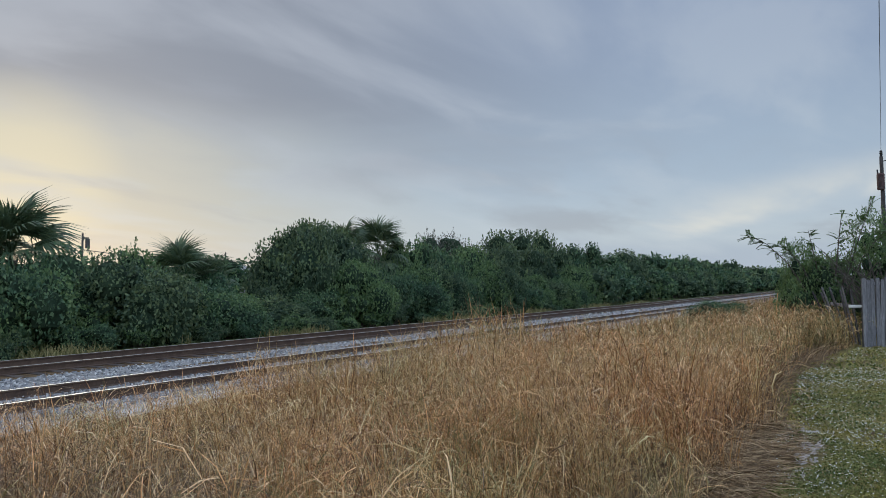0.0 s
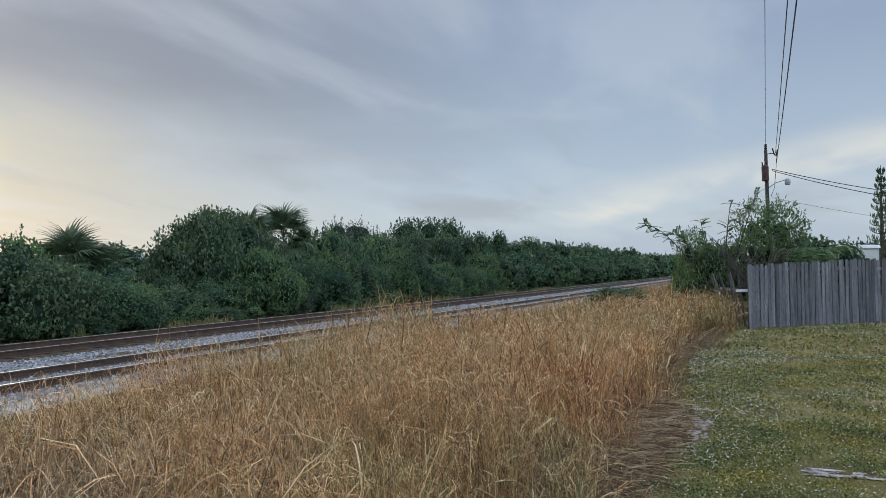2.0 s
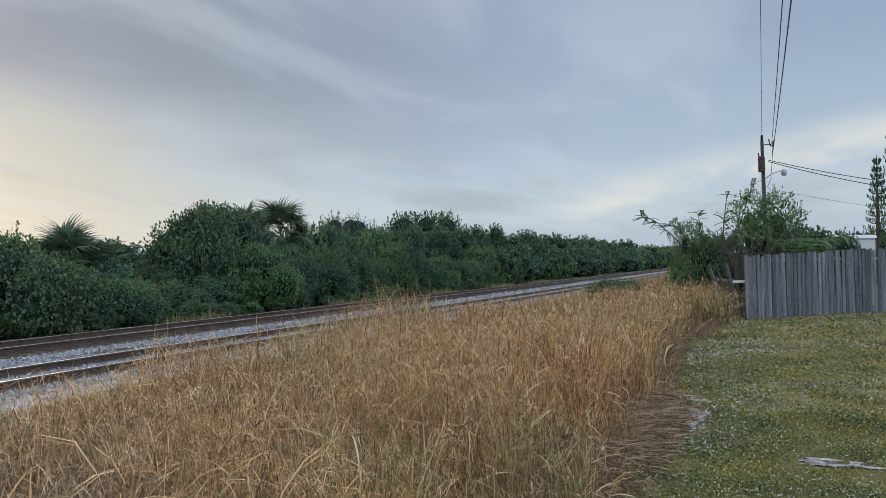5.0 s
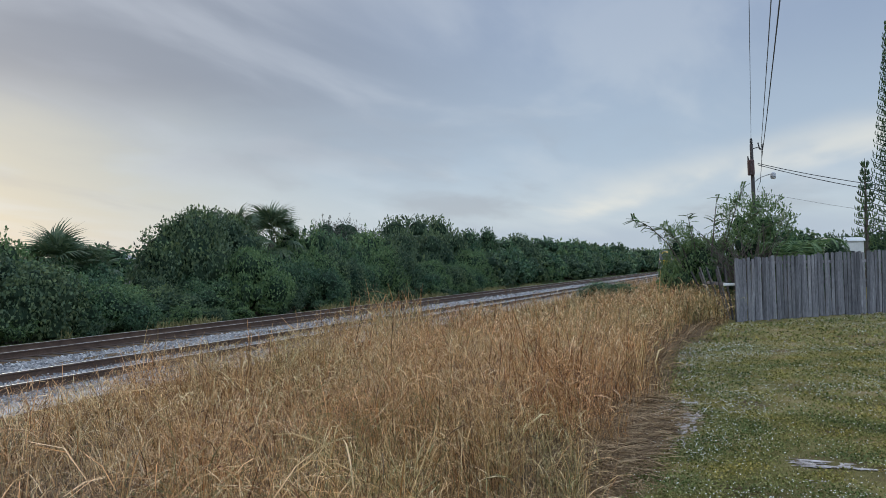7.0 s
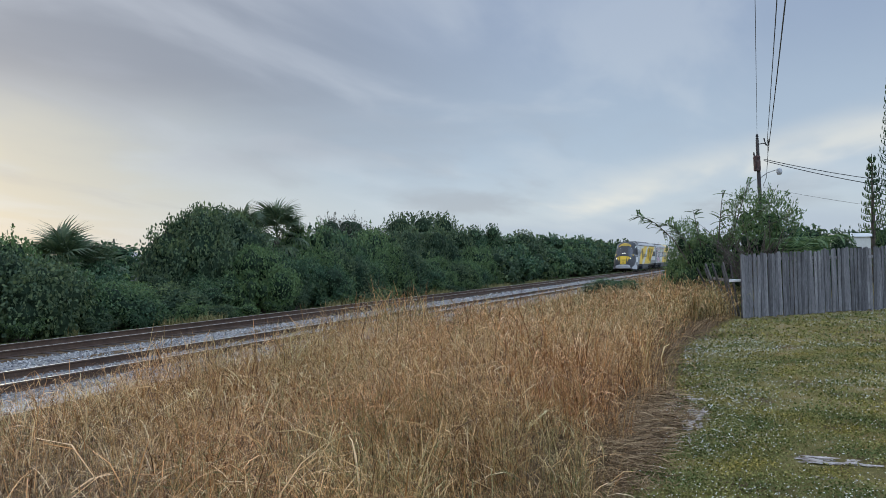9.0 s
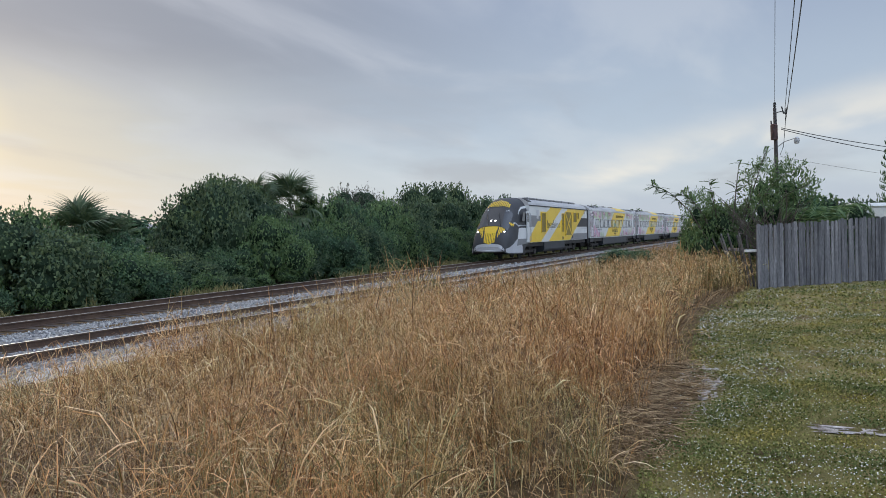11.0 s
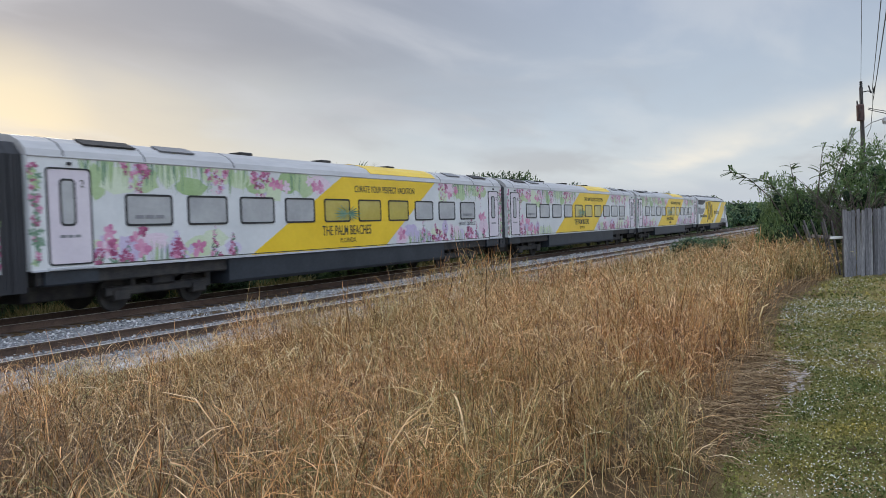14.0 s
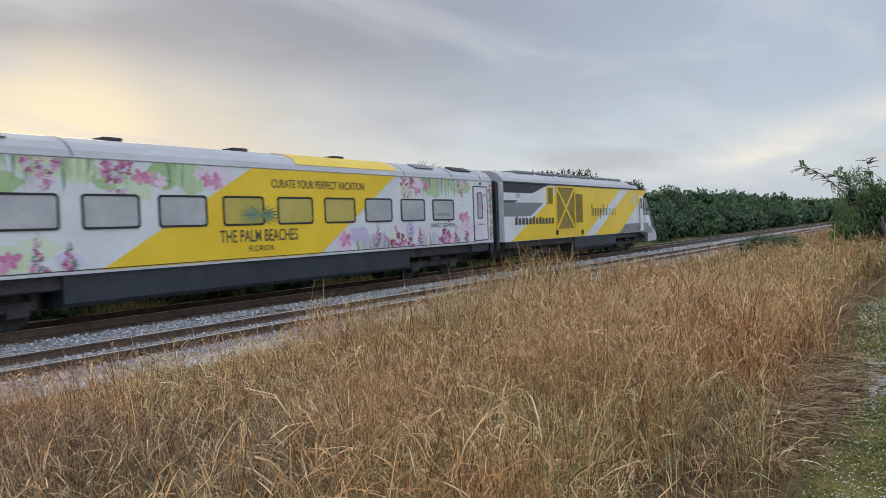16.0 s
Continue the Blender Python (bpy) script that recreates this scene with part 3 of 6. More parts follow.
def coach(index, slogan):
    c = thing("passenger_coach", "white passenger coach printed with pink flowers and a yellow panel", "train coach", group="coaches of the train")
    L = 25.3
    body = part("body", Shape().prism([(-1.57, 1.25), (-1.57, 3.93), (1.57, 3.93), (1.57, 1.25)], 0, L), M["white"], c, "white flower-printed side walls")
    roof = Shape().prism([(y, z + 0.003) for y, z in BODY if z > 3.9], 0, L)
    roof = part("roof", roof, M["roof"], c, "pale grey curved roof", smooth=False)
    for x in (0.9, 3.2, 6.4, 19.0, 22.2, 24.4):
        part("roof_seam", Shape().prism([(y * 1.003, z + 0.008) for y, z in BODY if z > 3.9], x, x + 0.035), M["charcoal"], roof)
    for x, w in ((1.6, 1.5), (3.9, 1.2), (20.0, 1.2), (22.6, 1.4)):
        h = Shape()
        h.prism([(-1.33, 4.287), (-0.95, 4.457), (-0.95, 4.489), (-1.35, 4.320)], x, x + w)
        part("roof_vent", h, M["under"] if w > 1.3 else M["grey"], roof, "dark slotted roof vent")
    for x in (8.0, 12.2, 16.6):
        part("roof_box", Shape().soft_box(x, x + 0.5, -0.3, 0.3, 4.502, 4.65, 0.03), M["under"], roof, "small dark roof box")
    part("roof_panel", Shape().prism([(-1.505, 4.103), (-1.285, 4.302), (-0.905, 4.460), (-0.455, 4.536), (0, 4.557), (0.2, 4.554), (0.2, 4.567), (-0.46, 4.544), (-0.91, 4.471), (-1.29, 4.312), (-1.512, 4.112)], 13.6, 18.6), M["yellow"], roof, "yellow roof section")
    gut = Shape().soft_box(0, L, -1.60, -1.56, 3.91, 3.95, 0.01)
    part("gutter", gut, M["roof"], c)
    # yellow panel
    yl = Shape().plate([(7.0, 1.28), (14.4, 1.28), (18.4, 3.90), (11.7, 3.90)], SIDE - 0.006, 0.004)
    part("yellow_panel", yl, M["yellow"], body, "slanted yellow printed panel")
    part("floral_print", FLORAL[index % 2], None, body, "pink and green printed flowers")
    line = Shape().box(1.7, L - 1.5, SIDE - 0.016, SIDE - 0.001, 1.30, 1.325)
    part("stripe", line, M["ink"], body)
    edge = Shape().box(0, L, SIDE - 0.014, SIDE + 0.01, 1.22, 1.262)
    part("sill_rail", edge, M["silver"], body)
    for i in range(10):
        x0 = 2.53 + 2.02 * i
        for sgn in (-1, 1):
            w = Shape()
            o, q = rounded(x0, x0 + 1.5, 2.25, 3.09, 0.10), rounded(x0 + 0.055, x0 + 1.445, 2.305, 3.035, 0.07)
            ring(w, o, q, SIDE - 0.03, SIDE + 0.02)
            if sgn > 0:
                w.v = [(x, -y, z) for x, y, z in w.v]
            win = part("window", w, M["rubber"], body, "dark-framed coach window")
            pn = Shape().add([(x, SIDE - 0.016, z) for x, z in rounded(x0 + 0.04, x0 + 1.46, 2.29, 3.05, 0.07)], [tuple(range(20))])
            if sgn > 0:
                pn.v = [(x, -y, z) for x, y, z in pn.v]
            part("pane", pn, M["panegold"] if i in (4, 5, 6) else M["pane"], win)
    # fan-shaped palm leaf printed across two panes
    palm = Shape()
    for j in range(9):
        a = radians(-80 + 20 * j)
        for d in (-1, 1):
            q = 0.85
            cx, cz = 11.95, 2.55
            tx, tz = cx + d * q * math.cos(a), cz + 0.38 * math.sin(a)
            palm.add([(cx, SIDE - 0.034, cz), (cx + (tx - cx) * 0.5, SIDE - 0.034, cz + (tz - cz) * 0.5 + 0.035), (tx, SIDE - 0.034, tz), (cx + (tx - cx) * 0.5, SIDE - 0.034, cz + (tz - cz) * 0.5 - 0.03)], [(0, 1, 2, 3)])
    part("palm_print", palm, M["deepgreen"], body, "printed green palm leaves")
    for x0, num, w in ((0.42, str(index + 1), 1.16), (23.72, str(index + 1), 1.16)):
        d = Shape()
        ring(d, rounded(x0, x0 + w, 1.34, 3.68, 0.10), rounded(x0 + 0.04, x0 + w - 0.04, 1.38, 3.64, 0.08), SIDE - 0.028, SIDE)
        door = part("door", d, M["rubber"], body, "pale pink entrance door with narrow window")
        part("door_leaf", Shape().plate(rounded(x0 + 0.03, x0 + w - 0.03, 1.37, 3.65, 0.08), SIDE - 0.012, 0.004), M["door"], door)
        g = Shape()
        ring(g, rounded(x0 + 0.32, x0 + 0.74, 2.28, 3.42, 0.12), rounded(x0 + 0.37, x0 + 0.69, 2.33, 3.37, 0.09), SIDE - 0.03, SIDE - 0.01)
        part("door_window_frame", g, M["rubber"], door)
        part("door_window", Shape().plate(rounded(x0 + 0.36, x0 + 0.70, 2.32, 3.38, 0.09), SIDE - 0.018, 0.004), M["pane"], door)
        lettering(num, 0.26, x0 + 0.92, SIDE - 0.022, 3.22, M["ink"], door)
        bars = Shape()
        for j in range(3):
            bars.plate([(x0 + 0.3 + 0.19 * j, 2.0), (x0 + 0.45 + 0.19 * j, 2.0), (x0 + 0.45 + 0.19 * j, 2.07), (x0 + 0.3 + 0.19 * j, 2.07)], SIDE - 0.02, 0.003)
        part("marking", bars, M["inkgrey"], door)
        part("door_light", Shape().soft_box(x0 + 0.55, x0 + 0.65, SIDE - 0.05, SIDE, 3.74, 3.82, 0.01), M["rubber"], door)
        part("step_board", Shape().soft_box(x0 - 0.02, x0 + w + 0.02, SIDE - 0.06, SIDE + 0.1, 1.23, 1.30, 0.015), M["silver"], door)
    lettering("THE PALM BEACHES", 0.50, 11.95, SIDE - 0.016, 1.78, M["ink"], body, squeeze=0.66, bold=0.004)
    lettering("FLORIDA", 0.24, 11.95, SIDE - 0.016, 1.50, M["ink"], body, squeeze=1.0)
    lettering(slogan, 0.36, 14.55, SIDE - 0.016, 3.36, M["ink"], body, squeeze=0.72, bold=0.003)
    lettering("SMART SERVICE" if index else "PREMIUM SERVICE", 0.24, 21.4 if index else 4.2, SIDE - 0.014, 1.98, M["inkgrey"], body)
    for x in (3.27, 21.45):
        b = Shape()
        for j in range(3):
            b.plate([(x - 0.45 + 0.32 * j, 2.44), (x - 0.18 + 0.32 * j, 2.44), (x - 0.18 + 0.32 * j, 2.54), (x - 0.45 + 0.32 * j, 2.54)], SIDE - 0.024, 0.003)
        part("marking", b, M["inkgrey"], body)
    # under the floor
    part("skirt", Shape().prism([(-1.50, 1.25), (-1.50, 0.56), (-1.42, 0.46), (1.42, 0.46), (1.50, 0.56), (1.50, 1.25)], 6.1, 19.2), M["skirt"], c, "dark blue-grey equipment skirt")
    for x0, x1 in ((0.35, 1.75), (23.6, 25.0)):
        part("end_step", Shape().soft_box(x0, x1, -1.5, 1.5, 0.85, 1.25, 0.05), M["skirt"], c)
    part("underframe", Shape().soft_box(0.2, L - 0.2, -1.40, 1.40, 0.86, 1.27, 0.04).soft_box(0.3, L - 0.3, -0.55, 0.55, 0.42, 0.9, 0.04), M["under"], c)
    for x in (3.95, 21.35):
        bogie(c, x)
    for x0, x1 in ((-0.34, 0.0), (L, L + 0.34)):
        bel = Shape()
        for j in range(4):
            q = x0 + (x1 - x0) * j / 4
            bel.prism([(-1.42, 0.75), (-1.42, 3.95), (-1.1, 4.26), (1.1, 4.26), (1.42, 3.95), (1.42, 0.75)], q, q + 0.06)
        bel.prism([(-1.36, 0.8), (-1.36, 3.9), (-1.05, 4.2), (1.05, 4.2), (1.36, 3.9), (1.36, 0.8)], x0, x1)
        part("gangway", bel, M["charcoal"], c, "dark ribbed gangway bellows")
        part("coupler", Shape().soft_box(x0 - 0.05, x1 + 0.05, -0.2, 0.2, 0.62, 0.92, 0.05), M["under"], c)
    return c


NOSE = 4.35 / 3.6


def nose_width(d):
    return float(np.interp(d, [0, 0.05, 0.14, 0.35, 0.8, 1.6, 2.6, 3.6], [0.95, 1.16, 1.28, 1.38, 1.47, 1.53, 1.56, 1.57]))


def nose_top(d):
    return float(np.interp(d, [0, 0.05, 0.14, 0.3, 0.58, 0.95, 1.3, 1.65, 2.1, 2.7, 3.6], [0.98, 1.22, 1.52, 1.92, 2.42, 2.9, 3.35, 3.78, 4.177, 4.450, 4.541]))


def nose_low(d):
    return float(np.interp(d, [0, 0.05, 0.2, 0.6, 2.3, 2.9, 3.6], [0.72, 0.58, 0.50, 0.45, 0.45, 0.95, 1.15]))


def nose_point(d, y, out=0.0):
    w, t, b = nose_width(d), nose_top(d), nose_low(d)
    n = 3.2
    z = b + (t - b) * max(0.0, 1 - abs(y / w) ** n) ** (1 / n)
    return (NOSE * d - 0.75 - out * 0.9, y, z + out * 0.6)


def locomotive(label, mirrored, extra):
    """Built with the cab at x = 0 and the tail at x = 21.4; mirrored swaps the ends."""
    L = 21.4
    c = thing("locomotive", label, "locomotive", group="locomotives of the train")

    def flip(s):
        if mirrored:
            s.v = [(L - x, y, z) for x, y, z in s.v]
            s.f = [f[::-1] for f in s.f]
        return s

    def X(x):
        return L - x if mirrored else x

    prof = [(-1.57, 1.18), (-1.57, 3.93), (-1.46, 4.151), (-1.2, 4.359), (-0.8, 4.489), (0, 4.541), (0.8, 4.489), (1.2, 4.359), (1.46, 4.151), (1.57, 3.93), (1.57, 1.18)]
    body = part("body", flip(Shape().prism([(-1.57, 1.18), (-1.57, 3.93), (1.57, 3.93), (1.57, 1.18)], 3.6, L)), M["white"], c, "yellow, white and grey painted side walls")
    roof = part("roof", flip(Shape().prism([(y, z + 0.003) for y, z in prof if z > 3.9], 3.6, L)), M["roof"], c, "grey ribbed roof")
    for x in (5.2, 7.6, 10.0, 12.4, 14.8, 17.2):
        part("roof_hatch", flip(Shape().soft_box(x, x + 1.9, -1.0, 1.0, 4.450, 4.593, 0.04)), M["grey"], roof, "raised roof hatch")
    part("roof_vent", flip(Shape().prism([(-1.40, 4.229), (-1.0, 4.450), (-1.0, 4.476), (-1.42, 4.268)], 3.7, 4.6)), M["under"], roof, "black roof grille")
    part("gutter", flip(Shape().soft_box(3.6, L, -1.62, -1.55, 3.90, 3.98, 0.01)), M["charcoal"], c)
    # nose loft
    ds = [0, 0.05, 0.12, 0.22, 0.35, 0.5, 0.65, 0.8, 1.0, 1.25, 1.5, 1.75, 2.0, 2.2, 2.4, 2.65, 2.9, 3.2, 3.6]
    n, s = 48, Shape()
    for d in ds:
        w, t, b = nose_width(d), nose_top(d), nose_low(d)
        for j in range(n + 1):
            a = math.pi * j / n
            q = (lambda v, e: math.copysign(abs(v) ** e, v))
            s.v.append((NOSE * d - 0.75, -w * q(math.cos(a), 2 / 3.2), b + (t - b) * q(math.sin(a), 2 / 3.2)))
    m = n + 1
    for i in range(len(ds) - 1):
        for j in range(n):
            s.f.append((i * m + j, i * m + j + 1, (i + 1) * m + j + 1, (i + 1) * m + j))
            s.k.append(0)
    s.add([s.v[j] for j in range(m)], [tuple(range(m))], 1)
    part("nose", flip(s), [M["charcoal"], M["silver"], M["white"], M["grey"]], c, "dark grey rounded cab nose with silver chin", smooth=True)

    def patch(name, d0, d1, y0, y1, out, mat, lab="", taper=1.0, parent=c):
        p = Shape()
        nu, nv = 12, 12
        for i in range(nu + 1):
            d = d0 + (d1 - d0) * i / nu
            k = 1 + (taper - 1) * i / nu
            for j in range(nv + 1):
                p.v.append(nose_point(d, (y0 + (y1 - y0) * j / nv) * k, out))
        p.f = [(i * (nv + 1) + j, i * (nv + 1) + j + 1, (i + 1) * (nv + 1) + j + 1, (i + 1) * (nv + 1) + j) for i in range(nu) for j in range(nv)]
        p.k = [0] * len(p.f)
        return part(name, flip(p), mat, parent, lab, smooth=True)

    def cheek(name, x0, x1, low, high, mat, lab="", out=0.012, sides=(-1, 1)):
        """A painted panel that follows the cab's side between two edges."""
        for sg in sides:
            p, nu, nv = Shape(), 22, 6
            for i in range(nu + 1):
                x = x0 + (x1 - x0) * i / nu
                d = (x + 0.75) / NOSE
                w, t, bt = nose_width(d), nose_top(d), nose_low(d)
                for j in range(nv + 1):
                    z = low(x) + (max(high(x), low(x)) - low(x)) * j / nv
                    f = min(0.97, max(0.001, (z - bt) / (t - bt)))
                    p.v.append((x, sg * (w * (1 - f ** 3.2) ** (1 / 3.2) + out), z))
            p.f = [(i * (nv + 1) + j, i * (nv + 1) + j + 1, (i + 1) * (nv + 1) + j + 1, (i + 1) * (nv + 1) + j) for i in range(nu) for j in range(nv)]
            p.k = [0] * len(p.f)
            part(name, flip(p), M[mat], c, lab, smooth=True)

    def line(*pts):
        return lambda x: float(np.interp(x, [p[0] for p in pts], [p[1] for p in pts]))

    cheek("chin", -0.70, 2.0, line((-0.7, 0.62), (-0.4, 0.56), (2.0, 0.50)), line((-0.7, 0.84), (-0.2, 0.98), (0.4, 1.22), (0.95, 1.5), (1.5, 1.5), (2.0, 0.9)), "silver", "silver chin sweeping back under the cab")
    cheek("cab_foot", 0.85, 3.6, line((0.85, 1.02), (3.6, 1.19)), line((0.85, 1.03), (1.1, 1.5), (3.6, 1.5)), "grey", "mid grey lower cab side", 0.016)
    cheek("cheek_panel", 1.05, 3.6, line((1.05, 1.5), (3.6, 1.5)), line((1.05, 1.51), (1.42, 2.28), (3.6, 2.28)), "white", "white cab side panel", 0.014)
    cheek("brow_arc", 1.75, 3.6, line((1.75, 3.2), (2.1, 3.45), (2.6, 3.66), (3.6, 3.74)), line((1.75, 3.24), (2.1, 3.56), (2.6, 3.8), (3.6, 3.9)), "white", "white arc over the cab door", 0.014)
    cheek("flourish", 0.75, 3.6, line((0.75, 2.52), (1.0, 2.60), (1.25, 2.46), (1.45, 2.34), (1.7, 2.44), (3.6, 2.40)), line((0.75, 2.62), (1.0, 2.68), (1.25, 2.55), (1.45, 2.43), (1.7, 2.50), (3.6, 2.45)), "silver", "pale wavy line", 0.018)
    cheek("yellow_tail", 0.45, 0.80, line((0.45, 2.40), (0.5, 2.5), (0.55, 2.36), (0.62, 2.5), (0.68, 2.38), (0.8, 2.5)), line((0.45, 2.62), (0.5, 2.72), (0.55, 2.56), (0.62, 2.68), (0.68, 2.54), (0.8, 2.62)), "yellow", "", 0.02)
    for y in (-0.85, 0.75):
        q = nose_point(1.5, y, 0.06)
        if not mirrored:
            me = lettering("112", 0.2, 0, 0, 0, M["white"], c)
            me.matrix_basis = Matrix.Translation(q) @ pose(0, 0, 0, 0, 0, -90) @ pose(0, 0, 0, 48, 0, 0)
    ws = patch("windscreen", 0.60, 1.62, -1.17, 1.17, 0.02, M["darkglass"], "dark raked windscreen", 1.0)
    for y in (-0.55, 0.35):
        wp = Shape().tube([nose_point(0.66, y - 0.1, 0.06), nose_point(1.3, y + 0.3, 0.07)], 0.022, 6)
        part("wiper", flip(wp), M["rubber"], ws)
    patch("chin_front", 0.0, 0.045, -1.12, 1.12, 0.012, M["silver"], "silver front of the chin")
    # yellow comb that narrows from the windscreen down to the chin
    patch("yellow_flash", 0.30, 0.57, -0.40, 0.40, 0.016, M["yellow"], "yellow nose panel", 1.3)
    for k in range(-3, 4):
        patch("yellow_bar", 0.035 + 0.012 * abs(k), 0.31, 0.118 * k - 0.044, 0.118 * k + 0.044, 0.017, M["yellow"], "", 1.05)
    for k in range(4):
        y = 0.57 + 0.105 * k
        for sg in (-1, 1):
            patch("yellow_bar", 0.20 + 0.085 * k, 0.57, sg * y - 0.036, sg * y + 0.036, 0.02, M["yellow"], "", 1.08)
    for k in range(-6, 7):
        patch("brow_bar", 1.70 + 0.01 * abs(k), 2.35 - 0.05 * abs(k), 0.13 * k - 0.038, 0.13 * k + 0.038, 0.02, M["yellow"])
    part("lip", flip(Shape().tube([(-0.74 + 0.62 * (1 - math.cos(radians(q))), 1.27 * math.sin(radians(q)), 0.70) for q in range(-78, 79, 12)], 0.075, 10)), M["silver"], c, "silver lower lip of the nose", smooth=True)
    for y, d in ((-0.16, 0.86), (0.16, 0.86)):
        p = nose_point(d, y, 0.05)
        part("headlight", flip(Shape().tube([(p[0] - 0.01, p[1], p[2]), (p[0] + 0.08, p[1], p[2])], 0.06, 14)), M["lamp"], c, "lit round headlight")
    for y in (-0.98, 0.98):
        p = nose_point(0.46, y, 0.03)
        part("ditch_light", flip(Shape().tube([(p[0] - 0.01, p[1], p[2]), (p[0] + 0.1, p[1], p[2])], 0.055, 14)), M["lamp"], c, "lit round ditch light")
    # side liveries; sx is read from the cab end of the picture, always leaning the same way
    z0, z1 = 1.20, 3.90

    def slab(name, pts, mat, out=0.004, lab=""):
        return part(name, Shape().plate(pts, SIDE - out, 0.003), mat, body, lab)

    if not mirrored:
        slab("charcoal_band", [(3.6, 2.35), (6.6, 2.35), (8.6, 3.2), (3.6, 3.2)], M["grey"], 0.003)
        slab("charcoal_foot", [(2.9, 1.19), (6.2, 1.19), (5.0, 1.62), (2.9, 1.62)], M["charcoal"], 0.003)
        slab("yellow_panel", [(3.0, z0), (15.03, z0), (20.8, z1), (9.2, z1), (8.1, 3.53), (6.4, 3.53), (6.4, 2.8), (5.7, 2.8)], M["yellow"], 0.007, "large slanted yellow panel")
        slab("white_stripe", [(6.4, z0), (8.5, z0), (14.4, z1), (12.5, z1)], M["white"], 0.011, "white slanted stripe")
        slab("grey_corner", [(15.1, z0), (L, z0), (L, 1.75), (16.3, 1.75)], M["grey"], 0.005)
        slab("grey_corner", [(17.5, 2.35), (L, 2.35), (L, 3.15), (19.2, 3.15)], M["charcoal"], 0.005)
        slab("white_fleck", [(19.2, 2.16), (L, 2.16), (L, 2.27), (19.4, 2.27)], M["silver"], 0.006)
        grilles = [(6.6, 7.75, 1.95, 3.4), (12.45, 13.1, 1.93, 3.43), (16.25, 17.4, 2.77, 3.6), (17.7, 18.3, 3.08, 3.6)]
        cross, word = (13.5, 15.7, 1.62, 3.6), (8.2, 12.0, 2.25)
        small = (5.4, 5.9, 2.97, 3.64)
        doors, cabw = (2.85, 3.55), (1.95, 2.55)
        number = [("112", 20.3, 3.55)]
    else:
        slab("charcoal_band", [(0.0, 2.75), (4.6, 3.9), (0.0, 3.9)], M["charcoal"], 0.003)
        slab("white_fleck", [(0.0, 3.1), (3.5, 3.1), (4.3, 3.45), (0.0, 3.45)], M["white"], 0.005)
        slab("grey_corner", [(0.0, 2.35), (2.6, 2.35), (4.0, 3.0), (0.0, 3.0)], M["grey"], 0.004)
        slab("yellow_panel", [(0.6, z0), (14.2, z0), (19.4, z1), (6.4, z1)], M["yellow"], 0.007, "large slanted yellow panel")
        slab("white_stripe", [(9.0, z0), (10.4, z0), (16.0, z1), (14.6, z1)], M["white"], 0.011, "white slanted stripe")
        slab("charcoal_foot", [(14.2, z0), (19.6, z0), (19.6, 1.75), (15.0, 1.75)], M["grey"], 0.005)
        grilles = [(4.4, 5.0, 2.95, 3.75), (7.75, 8.7, 1.95, 3.5)]
        cross, word = (5.45, 7.65, 1.65, 3.8), (10.0, 13.8, 2.3)
        small = (16.6, 17.1, 2.97, 3.64)
        doors, cabw = (17.85, 18.55), (18.85, 19.45)
        number = [("102", 1.3, 3.2)]
        b = Shape()
        for j in range(12):
            b.plate([(1.0 + 0.35 * j, 1.95), (1.25 + 0.35 * j, 1.95), (1.25 + 0.35 * j, 2.25 + 0.12 * (j in (0, 5, 7))), (1.0 + 0.35 * j, 2.25)], SIDE - 0.012, 0.003)
        part("marking", b, M["ink"], body, "dark unreadable web address bars")
    for x0, x1, a, b in grilles:
        g = Shape()
        ring(g, rounded(x0 - 0.06, x1 + 0.06, a - 0.06, b + 0.06, 0.05), rounded(x0, x1, a, b, 0.03), SIDE - 0.05, SIDE)
        gr = part("grille", g, M["yellow"], body, "ochre mesh air intake in a yellow frame")
        part("mesh", Shape().plate([(x0, a), (x1, a), (x1, b), (x0, b)], SIDE - 0.012, 0.003), M["ochre"], gr)
        bars = Shape()
        for j in range(int((b - a) / 0.12)):
            bars.box(x0, x1, SIDE - 0.032, SIDE - 0.014, a + 0.05 + 0.12 * j, a + 0.085 + 0.12 * j)
        part("louvre", bars, M["ochre"], gr)
    x0, x1, a, b = cross
    g = Shape()
    ring(g, rounded(x0 - 0.06, x1 + 0.06, a - 0.06, b + 0.06, 0.05), rounded(x0, x1, a, b, 0.03), SIDE - 0.05, SIDE)
    gr = part("grille", g, M["yellow"], body, "ochre cooling grille with a yellow cross brace")
    part("mesh", Shape().plate([(x0, a), (x1, a), (x1, b), (x0, b)], SIDE - 0.012, 0.003), M["ochre"], gr)
    for p, q in (((x0, a), (x1, b)), ((x0, b), (x1, a))):
        dx, dz = q[0] - p[0], q[1] - p[1]
        ln = math.hypot(dx, dz)
        ox, oz = -dz / ln * 0.075, dx / ln * 0.075
        part("brace", Shape().plate([(p[0] + ox, p[1] + oz), (p[0] - ox, p[1] - oz), (q[0] - ox, q[1] - oz), (q[0] + ox, q[1] + oz)], SIDE - (0.03 if dz > 0 else 0.036), 0.004), M["yellow"], gr)
    # the maker's mark, as a row of plain upright bars
    x0, x1, zb = word
    for j in range(16):
        xx = x0 + (x1 - x0) * j / 16
        w, low, high = (0.10, -0.2 if j == 5 else 0.0, 0.64 if j in (0, 7, 10) else 0.42) if j < 10 else (0.05, 0.0, 0.64 if j == 10 else 0.42)
        part("mark_bar", Shape().plate([(xx, zb + low), (xx + w, zb + low), (xx + w, zb + high), (xx, zb + high)], SIDE - 0.016, 0.003), M["ink"], body)
